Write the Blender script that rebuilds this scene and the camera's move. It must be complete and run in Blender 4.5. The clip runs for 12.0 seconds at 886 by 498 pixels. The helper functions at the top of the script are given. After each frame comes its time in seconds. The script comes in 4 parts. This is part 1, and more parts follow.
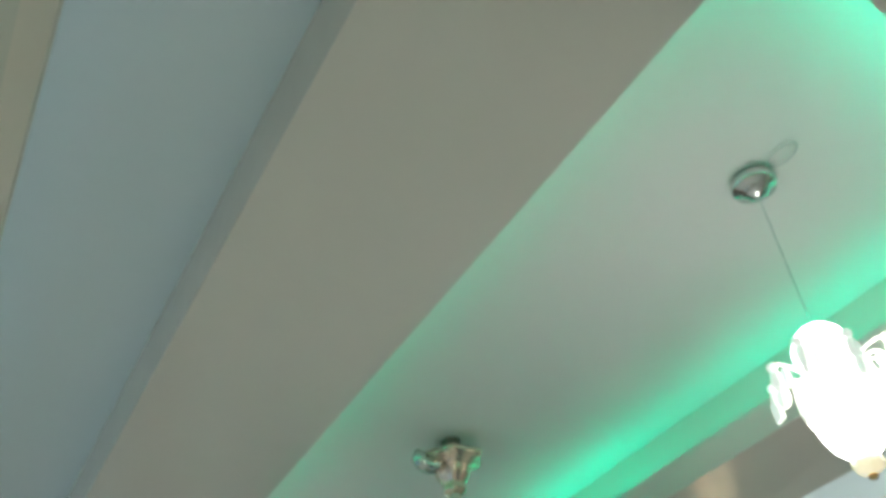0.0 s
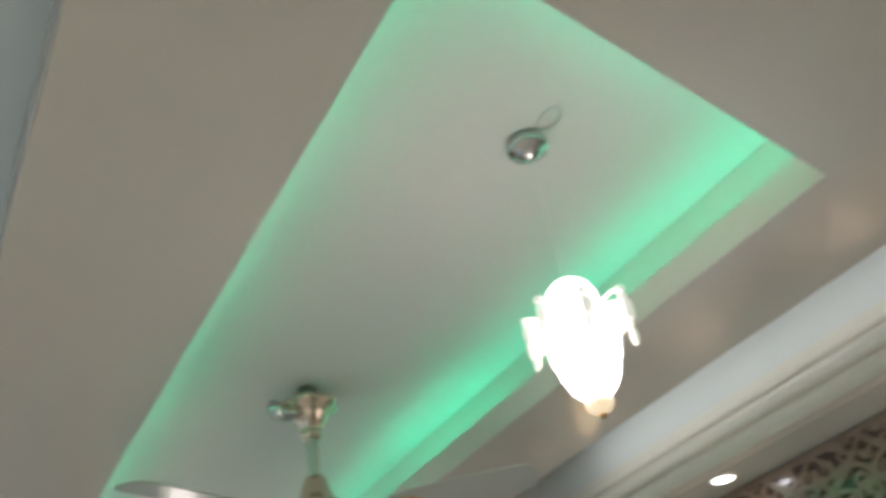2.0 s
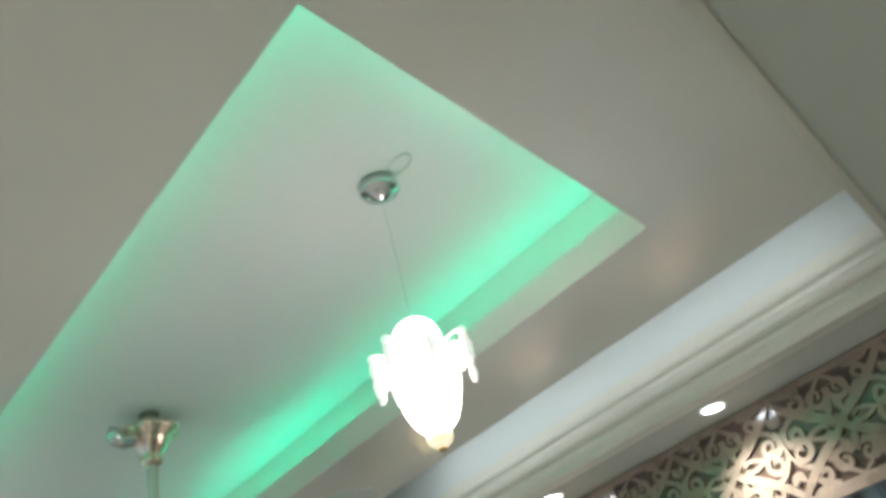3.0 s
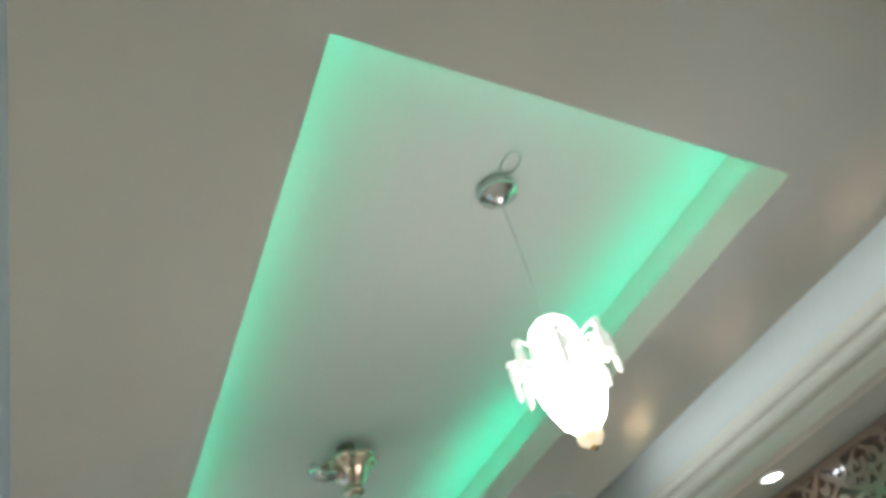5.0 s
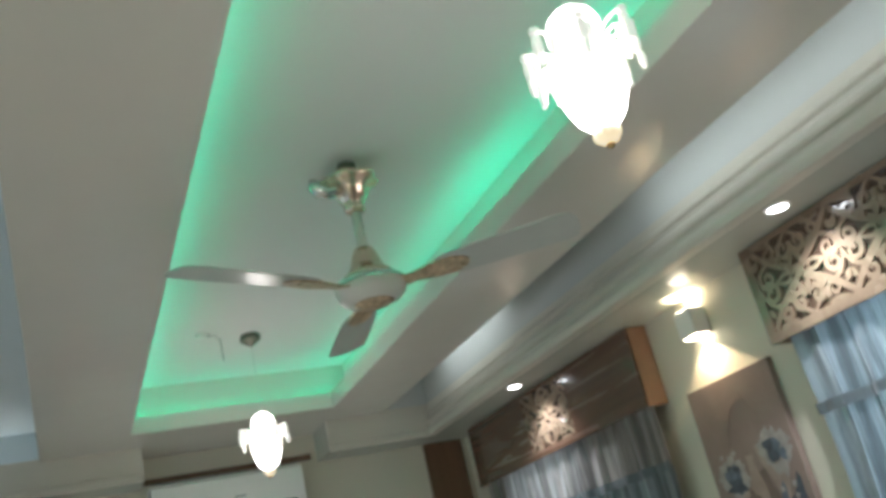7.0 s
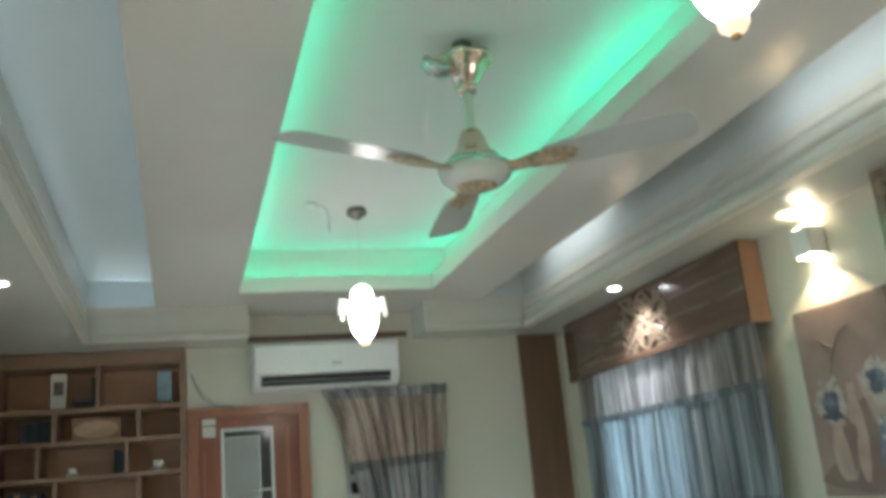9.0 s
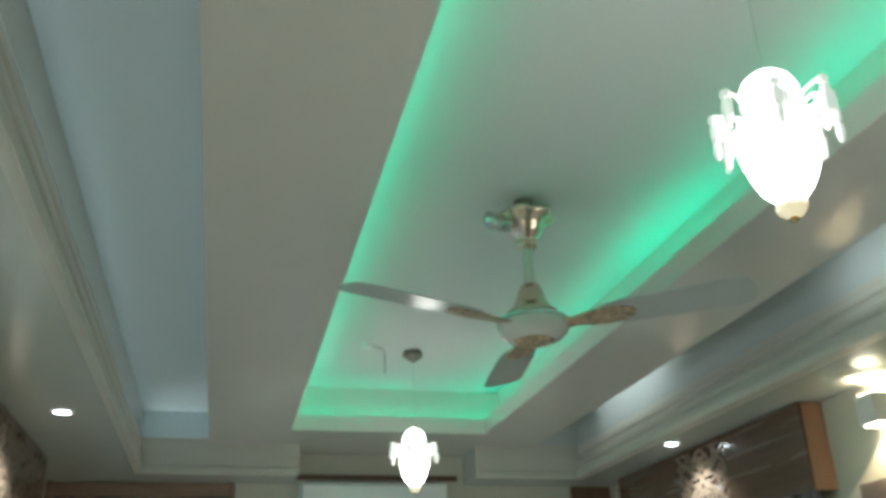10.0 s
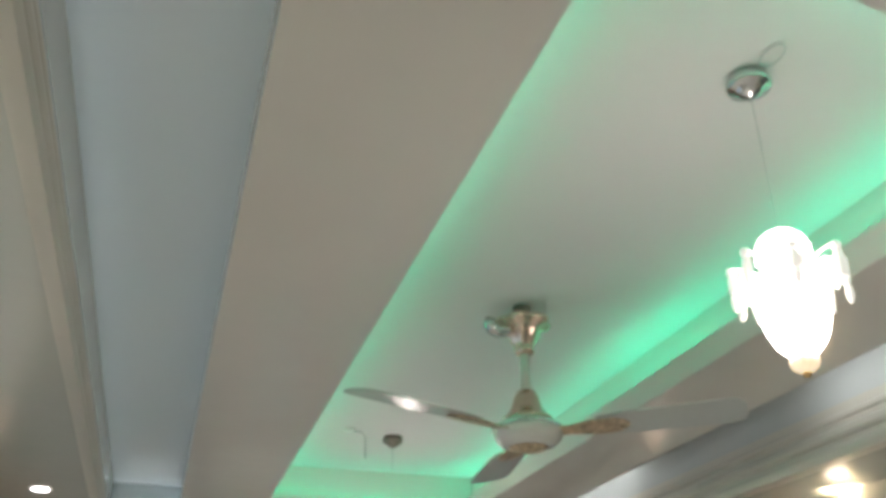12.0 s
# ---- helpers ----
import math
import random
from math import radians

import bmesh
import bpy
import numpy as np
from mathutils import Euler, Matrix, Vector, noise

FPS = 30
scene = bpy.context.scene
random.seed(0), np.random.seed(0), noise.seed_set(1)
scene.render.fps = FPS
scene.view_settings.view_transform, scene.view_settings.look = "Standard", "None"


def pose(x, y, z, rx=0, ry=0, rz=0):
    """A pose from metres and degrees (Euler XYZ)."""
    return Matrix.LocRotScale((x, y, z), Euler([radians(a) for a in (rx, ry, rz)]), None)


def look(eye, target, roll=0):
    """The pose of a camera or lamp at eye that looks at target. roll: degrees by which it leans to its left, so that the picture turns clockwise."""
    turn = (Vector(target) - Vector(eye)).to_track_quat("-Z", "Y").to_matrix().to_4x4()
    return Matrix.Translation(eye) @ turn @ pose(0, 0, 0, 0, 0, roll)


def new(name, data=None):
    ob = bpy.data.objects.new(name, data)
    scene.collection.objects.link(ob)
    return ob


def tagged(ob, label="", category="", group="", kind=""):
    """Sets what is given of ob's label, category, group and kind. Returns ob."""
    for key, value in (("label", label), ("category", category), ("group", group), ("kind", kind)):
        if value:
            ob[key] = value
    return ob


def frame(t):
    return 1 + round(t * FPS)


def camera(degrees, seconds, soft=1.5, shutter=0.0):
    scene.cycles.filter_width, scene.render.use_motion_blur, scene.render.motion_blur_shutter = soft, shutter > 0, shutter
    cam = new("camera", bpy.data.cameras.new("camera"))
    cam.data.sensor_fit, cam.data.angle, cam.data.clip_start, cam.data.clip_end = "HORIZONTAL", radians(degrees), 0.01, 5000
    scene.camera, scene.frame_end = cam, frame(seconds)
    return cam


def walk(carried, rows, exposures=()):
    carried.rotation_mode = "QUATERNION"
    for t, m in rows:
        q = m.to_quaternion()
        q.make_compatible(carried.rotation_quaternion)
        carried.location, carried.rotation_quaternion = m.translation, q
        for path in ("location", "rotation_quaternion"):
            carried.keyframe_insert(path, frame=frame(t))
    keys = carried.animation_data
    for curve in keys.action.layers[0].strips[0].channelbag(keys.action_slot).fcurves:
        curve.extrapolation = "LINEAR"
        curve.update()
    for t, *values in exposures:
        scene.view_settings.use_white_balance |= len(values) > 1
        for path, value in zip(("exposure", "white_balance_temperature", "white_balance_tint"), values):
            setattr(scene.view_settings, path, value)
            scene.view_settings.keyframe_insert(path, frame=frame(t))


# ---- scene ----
cam = camera(53.14, 12.0, soft=3.9, shutter=0.4)
PATH = [
    (0, (-1.373, 0.384, 1.630), (-0.5372, 1.6913, 2.8919), -5.82),
    (0.5, (-1.385, 0.309, 1.609), (-0.6225, 1.6430, 2.8887), -5.47),
    (1, (-1.328, 0.212, 1.615), (-0.6513, 1.5913, 2.8959), -7.79),
    (1.5, (-1.223, 0.115, 1.592), (-0.5150, 1.5791, 2.7556), -8.26),
    (2, (-1.140, 0.051, 1.596), (-0.1774, 1.4129, 2.7001), -11.11),
    (2.5, (-1.142, 0.024, 1.604), (0.0383, 1.2380, 2.6687), -13.25),
    (3, (-1.209, -0.040, 1.603), (0.0318, 1.1222, 2.6574), -15.66),
    (3.5, (-1.199, -0.111, 1.576), (-0.0909, 1.0816, 2.7380), -18.80),
    (3.7, (-1.141, -0.098, 1.577), (-0.1692, 1.1351, 2.8157), -19.15),
    (5.3, (-0.990, -0.132, 1.579), (-0.1736, 1.3026, 2.7076), -16.72),
    (5.5, (-0.975, -0.151, 1.590), (-0.1666, 1.3144, 2.6852), -16.27),
    (6, (-0.953, -0.105, 1.547), (-0.1485, 1.4175, 2.5640), -16.15),
    (6.5, (-0.945, -0.011, 1.535), (-0.1434, 1.6557, 2.2965), -14.67),
    (6.7, (-0.970, 0.026, 1.537), (-0.1525, 1.6960, 2.2737), -14.14),
    (8.3, (-0.953, 0.092, 1.508), (-0.2405, 1.8968, 1.9909), -8.00),
    (8.5, (-0.933, 0.094, 1.511), (-0.2654, 1.9245, 1.9605), -7.08),
    (9, (-0.925, 0.077, 1.516), (-0.3532, 1.9194, 2.0436), -5.25),
    (9.5, (-0.940, 0.054, 1.540), (-0.4587, 1.8334, 2.3168), -3.14),
    (10, (-0.946, 0.024, 1.557), (-0.5041, 1.7945, 2.3747), -1.78),
    (10.5, (-0.929, 0.003, 1.569), (-0.4958, 1.7803, 2.3770), -1.89),
    (11, (-0.942, -0.034, 1.603), (-0.4912, 1.7399, 2.4103), -1.81),
    (11.5, (-1.010, -0.058, 1.628), (-0.5536, 1.6943, 2.4783), 1.15),
    (12, (-1.120, -0.070, 1.656), (-0.6026, 1.6201, 2.5926), -0.07),
]
# the camera's exposure and white balance drift as the strip lights change
GREEN, BLUE, RED, MIXED, WARMER = (6000, 1), (6150, 10), (6550, 17), (6250, 11), (7150, 24)
GAIN = [(0, -0.19, *GREEN), (0.5, 0.07, *BLUE), (1.0, 0.08, *MIXED), (1.5, 0.08, *MIXED), (2.0, -0.25, *RED), (2.5, -0.33, *GREEN), (3.0, 0.00, *BLUE), (3.5, -0.21, *GREEN),
        (5.3, -0.07, *MIXED), (5.5, 0.07, *BLUE), (6.0, -0.37, *GREEN), (6.5, -0.31, *MIXED), (8.3, 0.25, *MIXED), (8.5, 0.32, *WARMER), (9.0, 0.21, *BLUE), (9.5, -0.20, *RED),
        (10.0, -0.31, *GREEN), (10.5, -0.03, *BLUE), (11.0, -0.31, *GREEN), (11.5, -0.33, *BLUE), (12.0, -0.07, *RED)]
walk(cam, [(t, look(eye, target, roll)) for t, eye, target, roll in PATH], exposures=GAIN)

# ---- light ----
world = bpy.data.worlds.new("sky")
scene.world = world
world.use_nodes = True
wn = world.node_tree
sky = wn.nodes.new("ShaderNodeTexSky")
sky.sky_type, sky.sun_disc = "NISHITA", False
sky.sun_elevation, sky.sun_rotation = radians(40), radians(200)
wn.links.new(sky.outputs[0], wn.nodes["Background"].inputs[0])
wn.nodes["Background"].inputs[1].default_value = 0.12

LED = (0.0, 1.0, 0.54)
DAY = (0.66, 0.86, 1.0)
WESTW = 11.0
LEDW, DOWNW, DAYW, SCONW, TROUGHW = 0.56, 41.0, 8.0, 15.0, 0.38
WARM = (1.0, 0.76, 0.49)
COOL = (0.93, 0.97, 1.0)


def area_lamp(name, m, sx, sy, watts, colour, spread=180):
    d = bpy.data.lights.new(name, "AREA")
    d.shape, d.size, d.size_y, d.energy, d.color, d.spread = "RECTANGLE", sx, sy, watts, colour, radians(spread)
    ob = new(name, d)
    ob.matrix_world = m
    return ob


def spot_lamp(name, m, watts, colour, degrees, blend=0.5, radius=0.03):
    d = bpy.data.lights.new(name, "SPOT")
    d.energy, d.color, d.spot_size, d.spot_blend, d.shadow_soft_size = watts, colour, radians(degrees), blend, radius
    ob = new(name, d)
    ob.matrix_world = m
    return ob


# ---- plan, in metres ----
P, T, S = 2.67, 2.932, 2.489          # panel underside, top ceiling, perimeter soffit
ZL = 2.835                            # ceiling of the shallower trough
LIP = 2.762                           # ledge that hides the strip lights
XL, XR, YF, YN = -1.95, 1.576, 5.62, -2.6   # wall faces
RL, RR, RF = -0.61, 0.50, 4.949       # recess opening
RN0, RN1 = 0.674, 0.884               # its near edge, out of square
TL0, TL1, TR0, TR1 = -1.44, -1.054, 0.915, 1.23   # the two troughs
FAS = 5.305                           # far fascia
NOTCH = 0.535
WALK = 5.92                           # back of the shelf niche


def near(x):
    return 0.345 + 0.205 * x


# ---- materials ----
def material(name, colour, rough=0.5, metal=0.0, vary=0.10, scale=3.0, bump=0.05, fine=60.0, coat=0.0, spec=0.5, stretch=(1, 1, 1), rough_vary=0.08, coat_rough=0.12, span=(0.35, 1.0)):
    m = bpy.data.materials.new(name)
    m.use_nodes = True
    nt, b = m.node_tree, m.node_tree.nodes["Principled BSDF"]
    tc = nt.nodes.new("ShaderNodeTexCoord")
    mp = nt.nodes.new("ShaderNodeMapping")
    mp.inputs["Scale"].default_value = stretch
    nt.links.new(tc.outputs["Object"], mp.inputs[0])
    n1, n2 = nt.nodes.new("ShaderNodeTexNoise"), nt.nodes.new("ShaderNodeTexNoise")
    n1.inputs["Scale"].default_value, n2.inputs["Scale"].default_value = scale, fine
    n1.inputs["Detail"].default_value, n2.inputs["Detail"].default_value = 4, 3
    for n in (n1, n2):
        nt.links.new(mp.outputs[0], n.inputs[0])
    mix = nt.nodes.new("ShaderNodeMath")
    mix.operation = "MULTIPLY_ADD"
    mix.inputs[1].default_value = 0.35
    nt.links.new(n2.outputs[0], mix.inputs[0])
    nt.links.new(n1.outputs[0], mix.inputs[2])
    ramp = nt.nodes.new("ShaderNodeValToRGB")
    lo, hi = [c * (1 - vary) for c in colour], [min(1, c * (1 + vary)) for c in colour]
    ramp.color_ramp.elements[0].position, ramp.color_ramp.elements[1].position = span
    ramp.color_ramp.elements[0].color, ramp.color_ramp.elements[1].color = (*lo, 1), (*hi, 1)
    nt.links.new(mix.outputs[0], ramp.inputs[0])
    nt.links.new(ramp.outputs[0], b.inputs["Base Color"])
    mr = nt.nodes.new("ShaderNodeMapRange")
    mr.inputs[3].default_value, mr.inputs[4].default_value = max(0.02, rough - rough_vary), rough + rough_vary
    nt.links.new(n1.outputs[0], mr.inputs[0])
    nt.links.new(mr.outputs[0], b.inputs["Roughness"])
    b.inputs["Metallic"].default_value = metal
    b.inputs["Specular IOR Level"].default_value = spec
    b.inputs["Coat Weight"].default_value = coat
    b.inputs["Coat Roughness"].default_value = coat_rough
    if bump:
        bp = nt.nodes.new("ShaderNodeBump")
        bp.inputs["Strength"].default_value, bp.inputs["Distance"].default_value = bump, 0.01
        nt.links.new(n2.outputs[0], bp.inputs["Height"])
        nt.links.new(bp.outputs[0], b.inputs["Normal"])
    return m


def glowing(name, colour, strength):
    m = bpy.data.materials.new(name)
    m.use_nodes = True
    b = m.node_tree.nodes["Principled BSDF"]
    b.inputs["Base Color"].default_value = (0.9, 0.88, 0.84, 1)
    b.inputs["Emission Color"].default_value = (*colour, 1)
    b.inputs["Emission Strength"].default_value = strength
    b.inputs["Roughness"].default_value = 0.25
    return m


def glass(name, colour, rough=0.03):
    m = bpy.data.materials.new(name)
    m.use_nodes = True
    b = m.node_tree.nodes["Principled BSDF"]
    b.inputs["Base Color"].default_value = (*colour, 1)
    b.inputs["Transmission Weight"].default_value = 1.0
    b.inputs["Roughness"].default_value = rough
    b.inputs["IOR"].default_value = 1.5
    return m


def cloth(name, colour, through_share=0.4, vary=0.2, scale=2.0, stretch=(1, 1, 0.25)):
    # the streaked colour stands in for the light and dark of the folds
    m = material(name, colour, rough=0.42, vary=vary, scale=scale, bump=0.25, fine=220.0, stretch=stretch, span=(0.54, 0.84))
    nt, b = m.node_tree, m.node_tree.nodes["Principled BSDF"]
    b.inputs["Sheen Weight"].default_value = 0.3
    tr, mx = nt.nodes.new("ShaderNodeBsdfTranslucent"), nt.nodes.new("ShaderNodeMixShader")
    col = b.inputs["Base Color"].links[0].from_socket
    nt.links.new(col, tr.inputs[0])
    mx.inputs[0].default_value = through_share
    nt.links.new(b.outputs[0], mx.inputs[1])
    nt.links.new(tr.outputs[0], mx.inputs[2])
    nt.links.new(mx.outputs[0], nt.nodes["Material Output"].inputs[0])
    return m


paint_panel = material("cream ceiling paint", (0.70, 0.665, 0.60), 0.13, vary=0.03, rough_vary=0.03, scale=1.6, bump=0.20, fine=5)
paint_top = material("white ceiling paint", (0.78, 0.75, 0.735), 0.6, vary=0.015, rough_vary=0.0, scale=1.0, bump=0.0, fine=30, spec=0.2)
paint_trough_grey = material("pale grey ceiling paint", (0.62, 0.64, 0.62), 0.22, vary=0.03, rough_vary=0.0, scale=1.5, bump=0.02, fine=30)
# cool daylight is put into this pale blue, one trough only
paint_trough_daylit = material("ceiling paint with daylight blue in it", (0.75, 0.85, 0.895), 0.30, vary=0.02, rough_vary=0.0, scale=1.5, bump=0.02, fine=30)
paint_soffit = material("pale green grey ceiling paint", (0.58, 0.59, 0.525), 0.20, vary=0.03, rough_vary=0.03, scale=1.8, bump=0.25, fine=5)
paint_cornice = material("cream gloss moulding paint", (0.62, 0.59, 0.51), 0.34, vary=0.04, rough_vary=0.0, scale=4, bump=0.0)
paint_wall = material("pale cream green wall paint", (0.67, 0.635, 0.52), 0.42, vary=0.03, rough_vary=0.04, scale=1.5, bump=0.04, fine=80)
floor_tile = material("glossy cream floor tile", (0.62, 0.58, 0.50), 0.15, vary=0.08, scale=2, bump=0.0)
wood_dark = material("dark lacquered walnut", (0.085, 0.050, 0.034), 0.22, vary=0.3, scale=2.5, bump=0.03, fine=40, coat=0.8, coat_rough=0.05, stretch=(1, 0.6, 9))
wood_fret = material("carved beech fretwork", (0.25, 0.175, 0.12), 0.28, vary=0.3, scale=5, bump=0.04, fine=60, coat=1.0, coat_rough=0.04)
wood_face = material("polished brown face board", (0.125, 0.068, 0.044), 0.26, vary=0.35, scale=2.5, bump=0.02, fine=40, coat=0.7, coat_rough=0.045, stretch=(1, 0.6, 9))
wood_orange = material("orange toned wood", (0.37, 0.20, 0.115), 0.35, vary=0.2, scale=3, bump=0.05, fine=40, coat=0.3, stretch=(6, 6, 0.7))
wood_door = material("red brown door wood", (0.26, 0.085, 0.050), 0.35, vary=0.3, scale=2.5, bump=0.06, fine=35, coat=0.3, stretch=(7, 7, 0.6))
wood_frame = material("light red door frame wood", (0.34, 0.14, 0.08), 0.35, vary=0.2, scale=3, bump=0.05, fine=40, coat=0.3, stretch=(6, 6, 0.7))
wood_shelf = material("brown shelf wood", (0.32, 0.20, 0.135), 0.4, vary=0.25, scale=2.5, bump=0.05, fine=40, stretch=(1, 5, 5))
wood_back = material("tan shelf backing", (0.68, 0.41, 0.25), 0.45, vary=0.2, scale=2, bump=0.04, fine=40, stretch=(1, 5, 5))
wood_strip = material("brown wall panel wood", (0.17, 0.095, 0.055), 0.4, vary=0.25, scale=2, bump=0.05, fine=40, stretch=(7, 7, 0.6))
chrome = material("chrome", (0.62, 0.62, 0.62), 0.12, metal=1.0, vary=0.1, bump=0.0)
dark_steel = material("dark steel", (0.20, 0.17, 0.14), 0.4, metal=0.5, vary=0.2, bump=0.02)
brass = material("polished brass", (0.70, 0.50, 0.24), 0.18, metal=1.0, vary=0.15, bump=0.02)
rose_metal = material("rose gold metal", (0.72, 0.56, 0.46), 0.2, metal=1.0, vary=0.15, bump=0.02)
fan_paint = material("ivory fan enamel", (0.66, 0.64, 0.58), 0.22, vary=0.05, bump=0.01, coat=0.4)
blade_paint = material("silver grey blade enamel", (0.50, 0.51, 0.475), 0.22, vary=0.08, bump=0.01, coat=0.0, spec=0.035)
fan_decor = material("brown and cream blade inlay", (0.45, 0.33, 0.21), 0.3, vary=0.7, scale=45, bump=0.02)
white_plastic = material("white plastic", (0.82, 0.81, 0.78), 0.3, vary=0.03, bump=0.0)
grey_plastic = material("grey plastic", (0.30, 0.30, 0.30), 0.4, vary=0.08, bump=0.0)
black_plastic = material("black plastic", (0.02, 0.02, 0.022), 0.4, vary=0.1, bump=0.0)
paper_tan = material("faded tan print", (0.66, 0.45, 0.29), 0.5, vary=0.3, scale=20, bump=0.02)
paper_white = material("white paper", (0.80, 0.77, 0.70), 0.6, vary=0.05, bump=0.02)
metal_white = material("white enamelled steel", (0.78, 0.78, 0.75), 0.3, vary=0.04, bump=0.0)
dark_glass = material("dark window glass", (0.07, 0.065, 0.06), 0.06, vary=0.1, bump=0.0)
# fold shade is put into the streaks of these curtain cloths
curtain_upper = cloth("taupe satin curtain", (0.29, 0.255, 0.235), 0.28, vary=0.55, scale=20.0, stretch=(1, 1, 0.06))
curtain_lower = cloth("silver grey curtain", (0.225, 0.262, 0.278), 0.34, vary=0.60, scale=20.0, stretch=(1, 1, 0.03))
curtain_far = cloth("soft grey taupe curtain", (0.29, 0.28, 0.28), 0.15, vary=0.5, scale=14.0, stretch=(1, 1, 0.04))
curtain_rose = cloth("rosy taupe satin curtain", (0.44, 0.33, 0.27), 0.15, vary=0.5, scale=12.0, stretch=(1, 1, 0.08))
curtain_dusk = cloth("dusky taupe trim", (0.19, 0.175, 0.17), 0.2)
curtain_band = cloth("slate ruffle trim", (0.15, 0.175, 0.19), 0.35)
canvas = material("taupe canvas", (0.29, 0.215, 0.185), 0.6, vary=0.22, scale=5, bump=0.15, fine=180)
vase_paint = material("beige vase paint", (0.37, 0.285, 0.23), 0.5, vary=0.35, scale=9, bump=0.1, fine=120)
ink_paint = material("dark blue flower paint", (0.075, 0.088, 0.108), 0.5, vary=0.5, scale=25, bump=0.15, fine=120)
slate_paint = material("slate blue flower paint", (0.14, 0.17, 0.21), 0.5, vary=0.4, scale=25, bump=0.15, fine=120)
pale_paint = material("pale flower paint", (0.38, 0.345, 0.32), 0.5, vary=0.35, scale=25, bump=0.15, fine=120)
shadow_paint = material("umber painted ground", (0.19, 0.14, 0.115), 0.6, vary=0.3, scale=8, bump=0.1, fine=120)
leaf_green = material("green leaf", (0.26, 0.34, 0.14), 0.35, vary=0.3, scale=12, bump=0.05)
terracotta = material("terracotta", (0.36, 0.16, 0.09), 0.6, vary=0.15, bump=0.1)
book_blue = material("dark blue book cloth", (0.05, 0.07, 0.10), 0.5, vary=0.2, bump=0.05)
book_dark = material("black book cloth", (0.03, 0.035, 0.035), 0.45, vary=0.2, bump=0.05)
wire_pale = material("pale grey flex", (0.58, 0.58, 0.57), 0.3, vary=0.1, bump=0.0)
wire_clear = material("grey flex", (0.42, 0.42, 0.40), 0.3, vary=0.1, bump=0.0)
shade_glow = glowing("lit frosted glass", (1.0, 0.93, 0.88), 10.0)
bowl_glow = glowing("lit cream glass", (1.0, 0.94, 0.86), 18.0)
# emission stands in for bulb light caught in crystals, arms, petals and finial
crystal_glow = glowing("lit crystal", (1.0, 0.95, 0.88), 0.60)
petal_glow = glowing("lit ivory glass", (1.0, 0.95, 0.80), 1.25)
finial_glow = glowing("lit amber glass", (1.0, 0.78, 0.45), 0.9)
lamp_disc = glowing("lit downlight lens", (0.96, 0.98, 1.0), 22.0)
sconce_lens = glowing("lit sconce lens", (1.0, 0.86, 0.62), 20.0)
strip_white = glowing("cool white strip light", (0.9, 0.96, 1.0), 0.5)
led_glow = glowing("green strip light", LED, 6.0)
crystal = glass("clear crystal", (0.97, 0.96, 0.93))
window_glass = glass("window pane", (0.9, 0.97, 0.97), 0.02)
award_glass = material("frosted pale blue glass", (0.30, 0.40, 0.46), 0.15, vary=0.5, scale=14, bump=0.05, coat=0.4)


# ---- mesh helpers ----
def finish(ob, bm, mat, smooth=False):
    bmesh.ops.recalc_face_normals(bm, faces=bm.faces)
    if smooth:
        for f in bm.faces:
            f.smooth = True
    bm.to_mesh(ob.data)
    bm.free()
    if mat:
        ob.data.materials.append(mat)
    return ob


def part(name, bm, mat, parent, label="", smooth=False):
    ob = new(name, bpy.data.meshes.new(name))
    finish(ob, bm, mat, smooth)
    ob.parent = parent
    if label:
        ob["label"] = label
    return ob


def structure(name, bm, mat, label, category, smooth=False):
    ob = new(name, bpy.data.meshes.new(name))
    finish(ob, bm, mat, smooth)
    return tagged(ob, label, category, kind="structure")


def thing(name, at, label, category, group="", rz=0.0):
    ob = new(name)
    ob.empty_display_size = 0.05
    ob.matrix_world = pose(*at, 0, 0, rz)
    return tagged(ob, label, category, group)


def single(name, bm, mat, at, label, category, group="", smooth=False):
    ob = new(name, bpy.data.meshes.new(name))
    finish(ob, bm, mat, smooth)
    ob.matrix_world = pose(*at)
    return tagged(ob, label, category, group)


def prism(bm, poly, z0, z1):
    a = [bm.verts.new((x, y, z0)) for x, y in poly]
    b = [bm.verts.new((x, y, z1)) for x, y in poly]
    n = len(poly)
    bm.faces.new(a[::-1]), bm.faces.new(b)
    for i in range(n):
        bm.faces.new((a[i], a[(i + 1) % n], b[(i + 1) % n], b[i]))
    return bm


def box(bm, x0, x1, y0, y1, z0, z1, bevel=0.0):
    if not bevel:
        return prism(bm, [(x0, y0), (x1, y0), (x1, y1), (x0, y1)], z0, z1)
    b2 = bmesh.new()
    prism(b2, [(x0, y0), (x1, y0), (x1, y1), (x0, y1)], z0, z1)
    bmesh.ops.bevel(b2, geom=b2.edges[:], offset=bevel, segments=2, affect="EDGES", profile=0.6)
    me = bpy.data.meshes.new("tmp")
    b2.to_mesh(me)
    b2.free()
    bm.from_mesh(me)
    bpy.data.meshes.remove(me)
    return bm


def boxed(*a, **k):
    return box(bmesh.new(), *a, **k)


def lathe(bm, profile, seg=32, centre=(0, 0, 0), flute=0.0, lobes=8):
    rings = []
    for r, z in profile:
        ring = []
        for i in range(seg):
            a = 2 * math.pi * i / seg
            rr = r * (1 + flute * math.cos(lobes * a))
            ring.append(bm.verts.new((centre[0] + rr * math.cos(a), centre[1] + rr * math.sin(a), centre[2] + z)))
        rings.append(ring)
    for a, b in zip(rings, rings[1:]):
        for i in range(seg):
            bm.faces.new((a[i], a[(i + 1) % seg], b[(i + 1) % seg], b[i]))
    bm.faces.new(rings[0][::-1]), bm.faces.new(rings[-1])
    return bm


